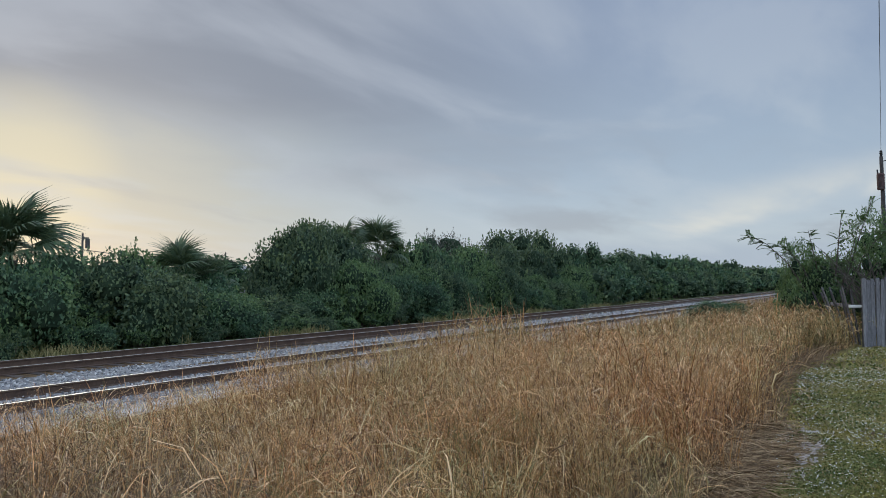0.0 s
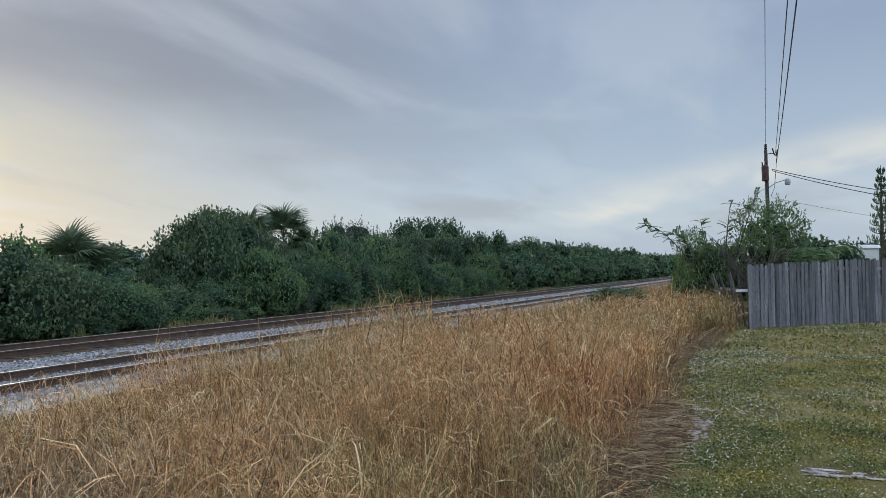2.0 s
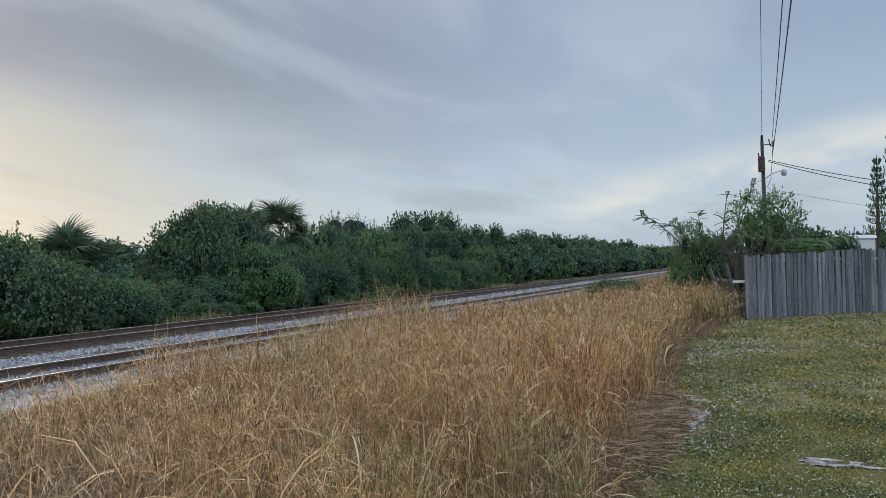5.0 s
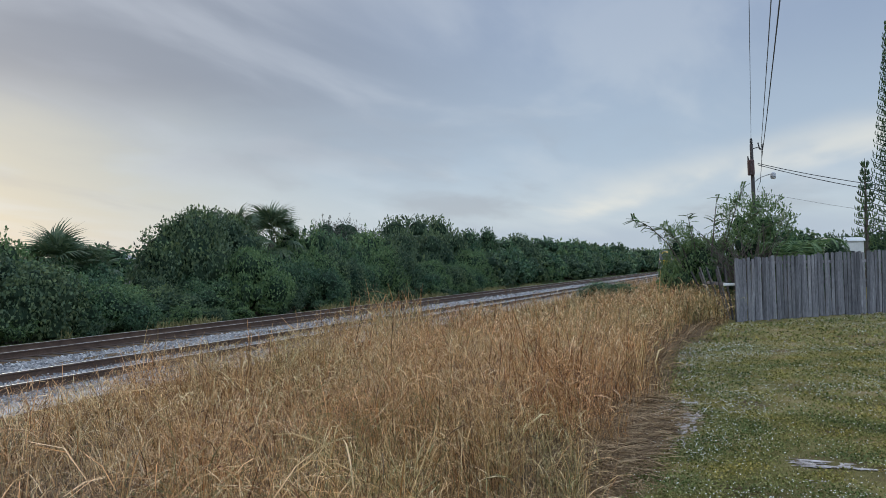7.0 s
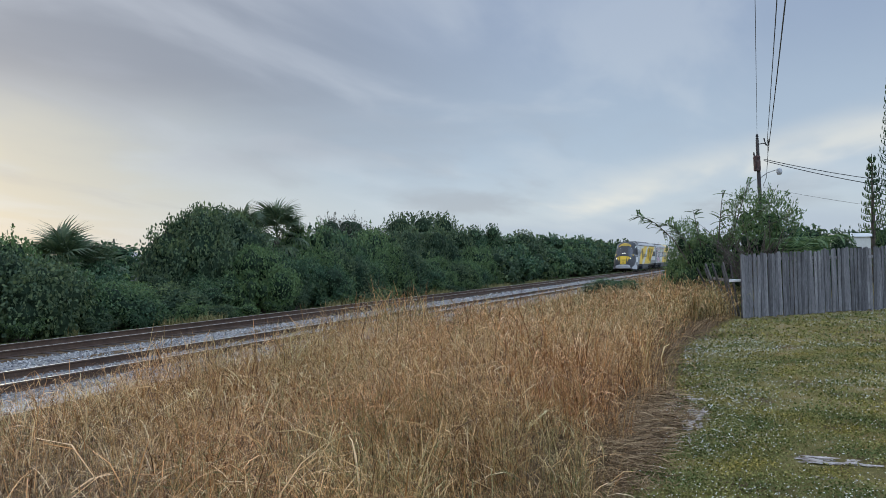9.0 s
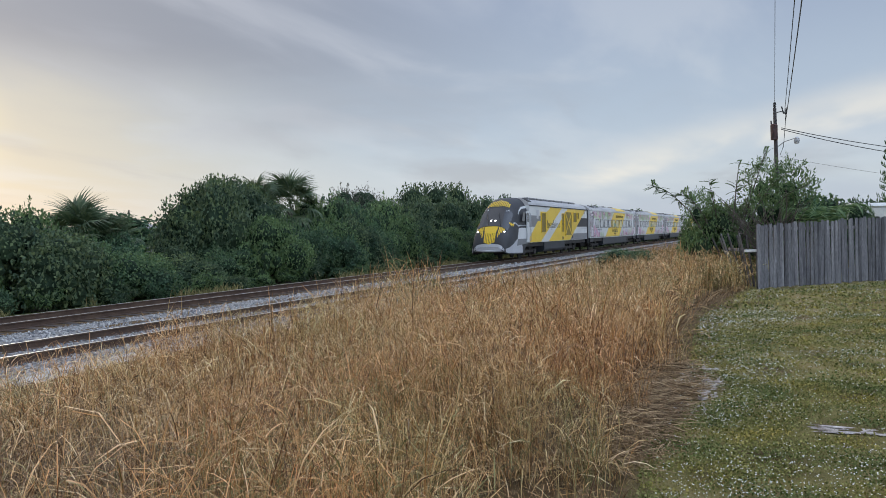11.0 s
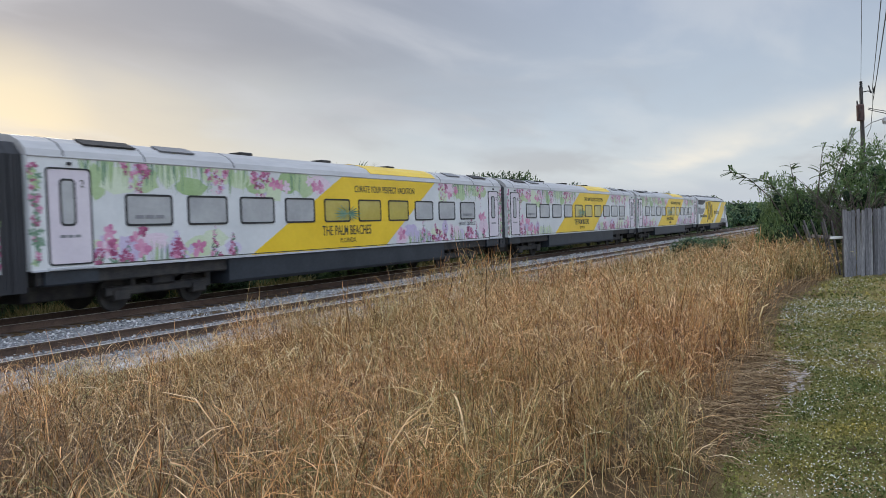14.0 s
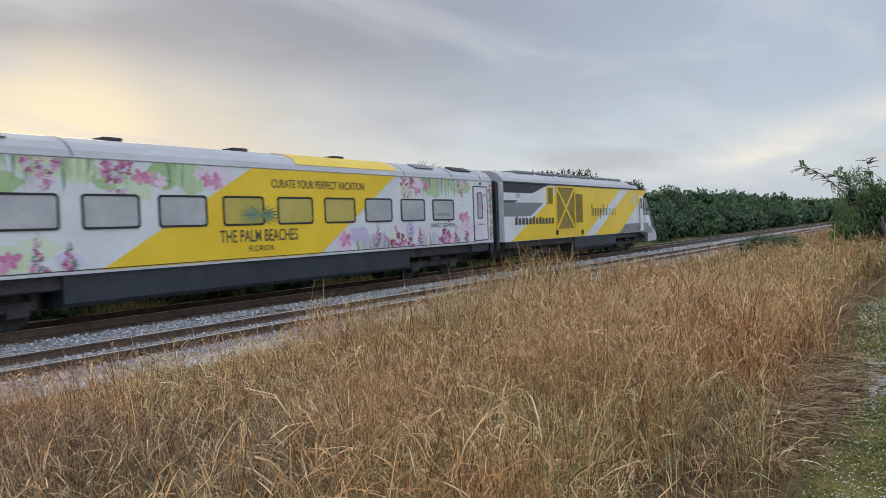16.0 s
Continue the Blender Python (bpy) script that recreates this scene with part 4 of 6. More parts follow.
    part("side_window", Shape().plate(rounded(*small, 0.04), SIDE - 0.01, 0.004), M["silver"], body, "pale blanked side window")
    x0, x1 = doors
    d = Shape().plate(rounded(x0, x1, 1.25, 3.5, 0.05), SIDE - 0.012, 0.012)
    door = part("cab_door", d, M["white"], c, "white cab door with handrails")
    part("door_window", Shape().plate(rounded(x0 + 0.14, x1 - 0.14, 2.7, 3.38, 0.06), SIDE - 0.03, 0.004), M["darkglass"], door)
    for x in (x0 - 0.12, x1 + 0.12):
        part("handrail", Shape().tube([(x, SIDE - 0.02, 1.3), (x, SIDE - 0.09, 1.4), (x, SIDE - 0.09, 3.3), (x, SIDE - 0.02, 3.4)], 0.03, 6), M["silver"], door)
    cw = Shape().plate([(cabw[0] - 0.1, 2.75), (cabw[1], 2.75), (cabw[1], 3.42), (cabw[0] + 0.2, 3.42)] if not mirrored else [(cabw[0], 2.75), (cabw[1] + 0.1, 2.75), (cabw[1] - 0.2, 3.42), (cabw[0], 3.42)], SIDE - 0.02, 0.01)
    part("cab_window", cw, M["darkglass"], c, "black cab side window")
    for txt, x, z in number:
        lettering(txt, 0.3, x, SIDE - 0.02, z, M["ink"] if not mirrored else M["inkgrey"], body)
    for p in ((15.8, 1.35), (12.6, 1.28)):
        part("filler_cap", flip(Shape().plate(rounded(p[0], p[0] + 0.3, p[1], p[1] + 0.24, 0.03), SIDE - 0.014, 0.006)), M["rubber"], body)
    # running gear
    part("fuel_tank", flip(Shape().prism([(-1.48, 1.18), (-1.48, 0.6), (-1.3, 0.4), (1.3, 0.4), (1.48, 0.6), (1.48, 1.18)], 7.6, 13.6)), M["skirt"], c, "dark grey fuel tank")
    part("underframe", flip(Shape().soft_box(2.0, L - 0.3, -1.4, 1.4, 0.86, 1.2, 0.04).soft_box(2.2, L - 0.4, -0.55, 0.55, 0.4, 0.9, 0.04)), M["under"], c)
    for x in (4.9, 16.6):
        bogie(c, X(x))
    tail = Shape().soft_box(L, L + 0.25, -1.3, 1.3, 0.8, 4.0, 0.1)
    part("gangway", flip(tail), M["charcoal"], c)
    part("coupler", flip(Shape().soft_box(L, L + 0.8, -0.2, 0.2, 0.62, 0.92, 0.05)), M["under"], c)
    return c


SLOGANS = ["THE PALM BEACHES COLLECTION", "CURATE YOUR PERFECT VACATION"]
train = [(locomotive("yellow and white locomotive with dark nose leading the train", False, 0), -1.2 - 21.4)]
for i in range(4):
    train.append((coach(i, SLOGANS[i % 2]), 26.0 * i))
train.append((locomotive("yellow and grey locomotive pushing at the train's tail", True, 0), 104.0 + 0.35))


# ---- plants ----
M["leaf"] = material("hedge_leaf", [(0.040, 0.085, 0.048), (0.085, 0.155, 0.078), (0.165, 0.235, 0.105)], 0.6, scale=0.5, island=0.55, through=0.3, tints=[(0.55, 0.68, 0.74), (1, 1, 1), (1.32, 1.25, 1.0)], tint_scale=0.35, spec=0.3)
M["leafvine"] = material("vine_leaf", [(0.045, 0.082, 0.050), (0.088, 0.135, 0.070), (0.155, 0.20, 0.09)], 0.6, scale=0.5, island=0.6, through=0.28, tints=[(0.6, 0.7, 0.75), (1, 1, 1), (1.25, 1.2, 1.0)], tint_scale=0.35, spec=0.3)
M["leaflight"] = material("light_leaf", [(0.062, 0.12, 0.050), (0.125, 0.205, 0.080), (0.20, 0.28, 0.11)], 0.55, scale=0.7, island=0.6, through=0.35, spec=0.3)
M["leafgrey"] = material("grey_leaf", [(0.05, 0.065, 0.045), (0.10, 0.11, 0.085), (0.20, 0.20, 0.17)], 0.7, scale=0.8, island=0.6, through=0.2, spec=0.2)
# dark colour of the filler cores, standing for shade deep in the crowns
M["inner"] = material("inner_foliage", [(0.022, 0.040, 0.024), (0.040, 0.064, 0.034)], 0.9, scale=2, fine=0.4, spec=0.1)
M["bark"] = material("bark", [(0.07, 0.058, 0.048), (0.15, 0.13, 0.11)], 0.95, scale=5, fine=0.4, bump=0.6, stretch=(1, 1, 0.3))
M["frond"] = material("palm_frond", [(0.045, 0.08, 0.042), (0.085, 0.13, 0.065), (0.15, 0.19, 0.09)], 0.5, scale=1.5, island=0.4, through=0.25)
M["deadfrond"] = material("dead_frond", [(0.07, 0.06, 0.045), (0.13, 0.11, 0.08)], 0.9, scale=1.5, island=0.5, through=0.15)


def quads_mesh(name, verts, quads, mats, index=None):
    me = bpy.data.meshes.new(name)
    nv, nq = len(verts), len(quads)
    me.vertices.add(nv)
    me.vertices.foreach_set("co", np.asarray(verts, dtype=np.float32).ravel())
    me.loops.add(nq * 4)
    me.loops.foreach_set("vertex_index", np.asarray(quads, dtype=np.int32).ravel())
    me.polygons.add(nq)
    me.polygons.foreach_set("loop_start", np.arange(0, nq * 4, 4, dtype=np.int32))
    me.polygons.foreach_set("loop_total", np.full(nq, 4, dtype=np.int32))
    for m in mats:
        me.materials.append(m)
    if index is not None:
        me.polygons.foreach_set("material_index", np.asarray(index, dtype=np.int32))
    me.update(calc_edges=True)
    me.validate()
    return me


def unit(v):
    return v / np.maximum(np.linalg.norm(v, axis=-1, keepdims=True), 1e-6)


def leaf_quads(r, p, outward, size, narrow=0.5, droop=0.4):
    """Diamond leaves at p that lie loosely along the outer surface and hang."""
    n = len(p)
    d = unit(r.normal(size=(n, 3)) + outward * 0.5 + np.array([0, 0, -droop]))
    nrm = unit(outward + 0.7 * r.normal(size=(n, 3)) + np.array([0, 0, 0.5]))
    side = unit(np.cross(d, nrm))
    s = (size * r.uniform(0.6, 1.35, n))[:, None]
    mid = p + d * s * 0.5 + nrm * s * 0.10
    v = np.stack([p, mid + side * s * narrow * 0.5, p + d * s, mid - side * s * narrow * 0.5], 1)
    return v.reshape(-1, 3), np.arange(4 * n).reshape(-1, 4)


def crown_mesh(seed, blobs, leaves, size, sprigs=40, flat=0.75, top=1.0, mat="leaf", narrow=0.55, spread=0.70, solid=0.72):
    """A crown in a box about 2 wide and 1 high: uneven clumps of leaves over solid cores coloured dark as inner shade,
    with sprigs that stick out.
    """
    r = np.random.default_rng(seed)
    c = []
    for _ in range(blobs):
        a, q = r.uniform(0, 6.283), spread * math.sqrt(r.random())
        h = (0.08 + 0.78 * math.sqrt(r.random())) * top * math.sqrt(max(0.02, 1 - (q / (spread * 1.12)) ** 2))
        c.append((q * math.cos(a), q * math.sin(a), h, r.choice([0.12, 0.17, 0.25, 0.38])))
    c = np.array(c)
    pick = r.choice(blobs, leaves, p=c[:, 3] ** 2 / np.sum(c[:, 3] ** 2))
    out = unit(r.normal(size=(leaves, 3)) + np.array([0, 0, 0.25]))
    rad = c[pick, 3] * r.uniform(0.72, 1.1, leaves)
    p = c[pick, :3] + out * rad[:, None] * np.array([1, 1, flat])
    keep = p[:, 2] > -0.02
    # leave out what lies deep inside other clumps
    for b in range(blobs):
        inside = (((p - c[b, :3]) / np.array([1, 1, flat])) ** 2).sum(1) < (0.70 * c[b, 3]) ** 2
        keep &= ~inside
    p, out = p[keep], out[keep]
    v, q = leaf_quads(r, p, out, size, narrow)
    vs, qs = [v], [q]
    off = len(v)
    for _ in range(sprigs):
        b = c[r.integers(blobs)]
        o = unit(r.normal(size=3) * np.array([1, 1, 0.5]) + np.array([0, 0, 0.65]))
        base = b[:3] + o * b[3] * np.array([1, 1, flat]) * 0.9
        ln = r.uniform(0.06, 0.17)
        t = np.linspace(0.1, 1, 9)[:, None]
        pts = base + o * ln * t + np.array([0, 0, -0.05]) * t ** 2 * r.uniform(0, 1)
        pts = np.repeat(pts, 2, 0)
        vv, qq = leaf_quads(r, pts, unit(r.normal(size=(len(pts), 3))), size * 0.8, narrow, 0.1)
        vs.append(vv)
        qs.append(qq + off)
        off += len(vv)
    leaves_me = quads_mesh("foliage", np.concatenate(vs), np.concatenate(qs), [M[mat]])
    # solid lumps behind the leaves block the view; shade is in their colour
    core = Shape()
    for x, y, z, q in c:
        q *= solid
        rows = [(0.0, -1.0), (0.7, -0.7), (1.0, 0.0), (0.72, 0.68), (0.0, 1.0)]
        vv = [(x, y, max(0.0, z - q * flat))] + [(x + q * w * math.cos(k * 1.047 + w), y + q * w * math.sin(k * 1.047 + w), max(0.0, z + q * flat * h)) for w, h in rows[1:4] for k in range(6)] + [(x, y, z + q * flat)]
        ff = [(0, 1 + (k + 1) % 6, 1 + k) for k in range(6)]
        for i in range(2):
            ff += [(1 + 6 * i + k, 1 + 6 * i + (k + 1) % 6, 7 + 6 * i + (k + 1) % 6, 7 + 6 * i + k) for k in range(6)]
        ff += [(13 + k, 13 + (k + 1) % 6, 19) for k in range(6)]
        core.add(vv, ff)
    stems = Shape()
    for i in range(5):
        b = c[i % blobs]
        stems.tube([(b[0] * 0.15, b[1] * 0.15, -0.06), (b[0] * 0.4, b[1] * 0.4, b[2] * 0.5), (b[0] * 0.8, b[1] * 0.8, b[2])], [0.035, 0.022, 0.01], 6)
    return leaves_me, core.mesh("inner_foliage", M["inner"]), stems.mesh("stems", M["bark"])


def plant(name, meshes, label, category, x, y, w, h, turn=0.0, z=None, group="", deep=None, lean=0.0):
    """w: half the width along the track, h: the height, deep: half the depth."""
    z = ground_height(x, y) if z is None else z
    t = thing(name, label, category, Matrix.LocRotScale((x, y, z - 0.05), Euler((0, radians(lean), 0)), None), group)
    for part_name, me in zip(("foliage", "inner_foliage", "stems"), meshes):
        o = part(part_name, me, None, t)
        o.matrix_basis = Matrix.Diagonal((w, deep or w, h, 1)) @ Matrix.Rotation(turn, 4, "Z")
    return t


def frond_mesh(name, mat, seed, droop):
    """A fan leaf on its stalk, pointing along +x."""
    r = np.random.default_rng(seed)
    v, q = [], []

    def strip(pts, ws, up):
        for i in range(len(pts) - 1):
            o = len(v)
            for p, w in ((pts[i], ws[i]), (pts[i + 1], ws[i + 1])):
                v.append(p - up * w)
                v.append(p + up * w)
            q.append((o, o + 1, o + 3, o + 2))
    st = [np.array([0.9 * t, 0, 0.10 * math.sin(t * 2)]) for t in (0, 0.33, 0.66, 1)]
    strip(st, [0.03, 0.022, 0.018, 0.014], np.array([0, 1, 0]))
    hub = st[-1]
    for i in range(26):
        a = radians(-105 + 210 * i / 25 + r.uniform(-3, 3))
        ln = (0.95 - 0.25 * abs(a) / 1.9) * r.uniform(0.85, 1.1)
        d = np.array([math.cos(a), math.sin(a), 0])
        side = np.array([-math.sin(a), math.cos(a), 0.3])
        pts = [hub + d * ln * t + np.array([0, 0, -droop * ln * t ** 2.6 + 0.10 * t]) for t in (0, 0.4, 0.72, 1)]
        strip(pts, [0.006, 0.035, 0.022, 0.003], side)
    return quads_mesh(name, np.array(v), np.array(q), [M[mat]])


FROND = [frond_mesh("frond", "frond", 1, 0.45), frond_mesh("frond", "frond", 2, 0.7)]
DEAD = frond_mesh("dead_frond", "deadfrond", 3, 0.9)


def palm(x, y, top, size, dead=8, seed=0, fronds=30, z=None):
    r = np.random.default_rng(seed + 40)
    z = ground_height(x, y) if z is None else z
    t = thing("sabal_palm", "sabal palm with stiff green fan leaves above the thicket", "palm tree", pose(x, y, z), "sabal palms")
    h = top - z - size * 1.15
    tr = Shape()
    ks = 9
    tr.tube([(0.04 * math.sin(i), 0.04 * math.cos(i), h * i / (ks - 1) - 0.1) for i in range(ks)], [0.20 + 0.03 * (i % 2) for i in range(ks)], 10)
    part("trunk", tr, M["bark"], t)
    for i in range(fronds):
        el = radians(78 - 105 * (i / fronds) + r.uniform(-8, 8))
        part("frond", FROND[i % 2], None, t, at=Matrix.Translation((0, 0, h - 0.25 * i / fronds)) @ pose(0, 0, 0, r.uniform(-25, 25), -math.degrees(el), i * 137.5 + r.uniform(-15, 15)) @ Matrix.Scale(size * r.uniform(0.85, 1.1) / 1.85 * 1.5, 4))
    for i in range(dead):
        part("dead_frond", DEAD, None, t, at=Matrix.Translation((0, 0, h - 0.35)) @ pose(0, 0, 0, r.uniform(-30, 30), r.uniform(45, 75), i * 137.5) @ Matrix.Scale(size / 1.85 * 1.3, 4))
    return t


def build_treeline():
    bush = [crown_mesh(10 + i, 42, 13000, 0.048, 130, narrow=0.62, mat=("leaf", "leaf", "leaflight", "leafvine")[i]) for i in range(4)]
    mid = [crown_mesh(80 + i, 34, 7000, 0.056, 110, narrow=0.62, mat=("leaf", "leafvine", "leaflight")[i]) for i in range(3)]
    tall = [crown_mesh(20 + i, 38, 7500, 0.054, 160, flat=0.62, mat=("leaf", "leafvine")[i % 2]) for i in range(3)]
    vine = crown_mesh(31, 60, 21000, 0.042, 320, flat=0.7, mat="leafvine", narrow=0.6, spread=0.74)
    small = [crown_mesh(60 + i, 18, 3000, 0.075, 40, mat=("leaf", "leaflight", "leafvine")[i]) for i in range(3)]
    thin = [crown_mesh(75 + i, 24, 1100, 0.15, 12, flat=0.62, mat=("leaf", "leafvine", "leaf")[i]) for i in range(3)]
    dist = [crown_mesh(70 + i, 30, 2100, 0.105, 30, flat=0.62, mat=("leaf", "leafvine", "leaf")[i]) for i in range(3)]
    grey = crown_mesh(41, 34, 7000, 0.035, 200, flat=0.6, mat="leafgrey", narrow=0.4)
    r = np.random.default_rng(5)
    sh = "dense dark green shrub in the thicket beside the tracks"
    # low front of the thicket, beside the line
    x = 4.0
    i = 0
    while x < 62:
        w = r.uniform(1.7, 2.6)
        tops = float(np.interp(x, [4, 13, 19, 24, 26, 30, 36, 44, 52, 62], [2.3, 2.1, 2.5, 1.0, 1.1, 2.4, 2.2, 2.6, 2.0, 2.6]))
        y = 23.5 + r.uniform(-0.7, 0.9)
        plant("shrub", bush[i % 4], sh, "shrub", x, y, w * 1.05, (tops + 0.85) * r.uniform(0.72, 1.22), r.uniform(0, 6), group="thicket shrubs", deep=2.1)
        x += w * 0.86
        i += 1
    # low growth at the foot
    for k in range(26):
        x = 8 + k * 2.1 + r.uniform(-0.8, 0.8)
        plant("shrub", small[k % 3], "low green weeds and shrub at the ballast's edge", "shrub", x, 21.6 + r.uniform(-0.25, 0.3), r.uniform(0.6, 1.2), r.uniform(0.5, 1.15), r.uniform(0, 6), group="verge weeds", deep=0.8)
    # second row
    for x, w, h in ((6, 3, 3.2), (10.5, 2.8, 2.6), (15, 2.8, 2.9), (19.2, 2.6, 3.1), (22.4, 1.6, 2.3), (26.4, 1.4, 1.4), (38.5, 2.6, 4.3), (42.5, 3.0, 4.4), (47, 3.4, 4.3), (52, 3.2, 4.4), (58, 3.6, 4.6)):
        plant("shrub", mid[int(x * 7) % 3], sh, "shrub", x, 26.2, w, h + 0.8, x, group="thicket shrubs", deep=2.4)
    plant("vine_covered_tree", vine, "rounded tree wholly draped in dark green vines", "tree", 29.4, 27.0, 3.8, 5.65, 0.4, deep=3.0)
    plant("vine_covered_tree", vine, "broad tree draped in hanging dark vines beside a palm", "tree", 32.9, 27.3, 3.8, 5.75, 2.6, deep=3.0)
    for x, y, w, h in ((44.8, 30, 3.4, 5.6), (50, 29, 3.2, 5.0), (55.6, 28.5, 3.3, 5.9), (60.5, 28, 3.3, 6.2), (64.5, 28, 3.4, 6.4), (70, 28, 3.6, 6.0), (76, 28, 3.0, 6.4), (82, 28, 3.6, 5.4), (88.5, 28, 3.8, 5.6)):
        plant("tree", tall[int(x * 3) % 3], "dark green bushy tree rising from the thicket", "tree", x, y, w * 1.15, h + 0.3, x, group="thicket trees")
    plant("pale_tree", grey, "half-bare greyish tree with thin pale leaves", "tree", 57.0, 34.5, 4.4, 7.4, 1.0)
    x, k = 66.0, 0
    while x < 330:
        w = 3.2 + 0.012 * x
        plant("tree", (dist if x < 150 else thin)[k % 3], "dark green bushy tree along the tracks", "tree", x, 26.0 + r.uniform(-0.7, 0.7) + 0.004 * x, w, r.uniform(3.6, 4.9), x * 2, group="far trackside trees", deep=3.0)
        if x > 90:
            plant("tree", (dist if x < 150 else thin)[(k + 1) % 3], "dark green bushy tree along the tracks", "tree", x + 3, 30.5, w * 1.1, float(np.interp(x, [90, 120, 150, 190, 330], [5.6, 6.7, 6.9, 6.6, 7.6])) * r.uniform(0.78, 1.08), x, group="far trackside trees")
        x += w * 1.35
        k += 1
    palm(22.1, 27.2, 3.4, 1.45, 6, 1)
    palm(24.1, 27.4, 2.8, 1.0, 4, 7, 20)
    palm(37.3, 27.4, 5.35, 1.6, 16, 2)
    palm(35.4, 28.4, 5.2, 1.3, 4, 3, 22)
    palm(15.4, 28.6, 4.75, 1.9, 14, 4, 40)
    palm(13.9, 29.6, 4.6, 1.8, 10, 5, 36)
    palm(55.6, 27.6, 4.6, 1.5, 5, 6)
    palm(77.5, 27.6, 5.0, 1.6, 6, 8, 24)
    palm(90.5, 27.6, 4.8, 1.5, 5, 9, 24)
    # across the street beyond, seen through the gap
    for x, y, w, h in ((62, 72, 7, 5.6), (75, 84, 9, 5.2), (48, 80, 8, 5.0), (36, 82, 8, 5.4), (92, 88, 9, 6.0)):
        plant("tree", dist[int(x) % 3], "distant dark green tree beyond the thicket", "tree", x, y, w, h, x, group="distant trees")
    return bush, dist, grey


BUSH, TALL, GREY = build_treeline()


def build_right_side():
    r = np.random.default_rng(12)
    big = crown_mesh(51, 46, 15000, 0.048, 320, flat=0.8, mat="leaflight", narrow=0.36, spread=0.8, solid=0.35)
    plant("tree", big, "leafy light green garden tree behind the fence", "tree", 28.0, 0.25, 2.3, 3.85, 0.3, z=0.15)
    plant("tree", big, "light green young tree growing beside the fence end", "tree", 30.5, 2.35, 1.5, 3.3, 2.2, z=-0.2)
    plant("shrub", BUSH[2], "rounded light green shrub behind the fence", "shrub", 27.2, 1.9, 1.3, 2.6, 1.0, z=-0.1)
    plant("shrub", BUSH[2], "low green shrub in the dry grass by the tracks", "shrub", 33.5, 3.2, 0.8, 1.2, 1.4, z=-0.25)
    plant("shrub", BUSH[0], "low dark weedy shrub at the edge of the ballast", "shrub", 37.5, 7.0, 1.7, 1.25, 1.4, z=-0.4)
    plant("shrub", BUSH[1], "dark green shrub behind the wooden fence", "shrub", 27.6, -0.9, 1.3, 2.7, 0.2, z=0.1)
    plant("shrub", BUSH[3], "dark green shrub behind the wooden fence", "shrub", 30.5, -2.2, 1.3, 2.6, 2.2, z=0.1)
    for x, y, w, h in ((54, -2.6, 3.0, 3.6), (58, -6.0, 3.4, 3.8), (58, -10, 3.6, 4.0), (48, -9.8, 2.4, 3.4), (70, -2, 4, 3.7), (44, -7.2, 1.3, 3.0)):
        plant("tree", TALL[int(x) % 3], "distant dark green garden tree", "tree", x, y, w, h, x, group="garden trees", z=0.1)
    # arching bough with feathery leaves, and the bare twigs below
    bough = thing("feathery_sapling", "slender sapling with arching boughs and feathery compound leaves", "tree", pose(26.6, 1.6, -0.1))
    wood, leaves_v, leaves_q, off = Shape(), [], [], 0
    def spray(base, d, ln, leaf):
        nonlocal off
        d = Vector(d).normalized()
        side = d.cross(Vector((0, 0, 1))).normalized()
        n = 9
        pts, outs = [], []
        for i in range(n):
            t = (i + 1) / n
            p = base + d * ln * t + Vector((0, 0, -0.25 * ln * t * t))
            for s in (-1, 1):
                o = (side * s + d * 0.45 + Vector((0, 0, -0.25))).normalized()
                q = p + o * leaf
                w = d * leaf * 0.24
                m = (p + q) / 2
                leaves_v.extend([p, m + w, q, m - w])
                leaves_q.append((off, off + 1, off + 2, off + 3))
                off += 4
        wood.tube([base, base + d * ln * 0.5 + Vector((0, 0, -0.06 * ln)), base + d * ln + Vector((0, 0, -0.25 * ln))], 0.006, 4, cap=False)
    limbs = [((0.0, 2.45, 3.35), 0.035), ((0.0, 1.5, 3.0), 0.03), ((0.2, 0.6, 3.5), 0.035), ((0.0, -0.4, 4.1), 0.04), ((0.1, -1.2, 4.3), 0.04), ((0.0, -1.9, 3.6), 0.03), ((0.3, -2.6, 3.2), 0.03), ((0, -0.9, 3.7), 0.03), ((0.2, 1.0, 2.7), 0.03)]
    for (lx, ly, lz), w in limbs:
        a, e = Vector((0, 0, 0)), Vector((lx, ly, lz))
        path = [a + (e - a) * t + Vector((0, 0, 0.75 * math.sin(math.pi * t) * (1 if abs(ly) > 1.3 else 0.2))) for t in (0, 0.25, 0.5, 0.75, 0.9, 1)]
        wood.tube(path, [w, w * 0.85, w * 0.6, w * 0.4, w * 0.25, w * 0.12], 6)
        for k in range(26):
            t = 0.45 + 0.55 * r.random() if abs(ly) < 1.3 else 0.62 + 0.38 * r.random()
            f = [0, 0.25, 0.5, 0.75, 0.9, 1]
            i = max(q for q in range(5) if f[q] <= t)
            p = path[i] + (path[i + 1] - path[i]) * ((t - f[i]) / (f[i + 1] - f[i]))
            d = Vector((r.normal(), r.normal() + (0.8 if ly > 1 else 0), r.normal() * 0.6 + 0.35))
            spray(p, d, r.uniform(0.25, 0.42), 0.085)
    part("bough_wood", wood, M["bark"], bough)
    part("leaves", quads_mesh("leaves", np.array([tuple(p) for p in leaves_v]), np.array(leaves_q), [M["leaflight"]]), None, bough)
    twigs = Shape()
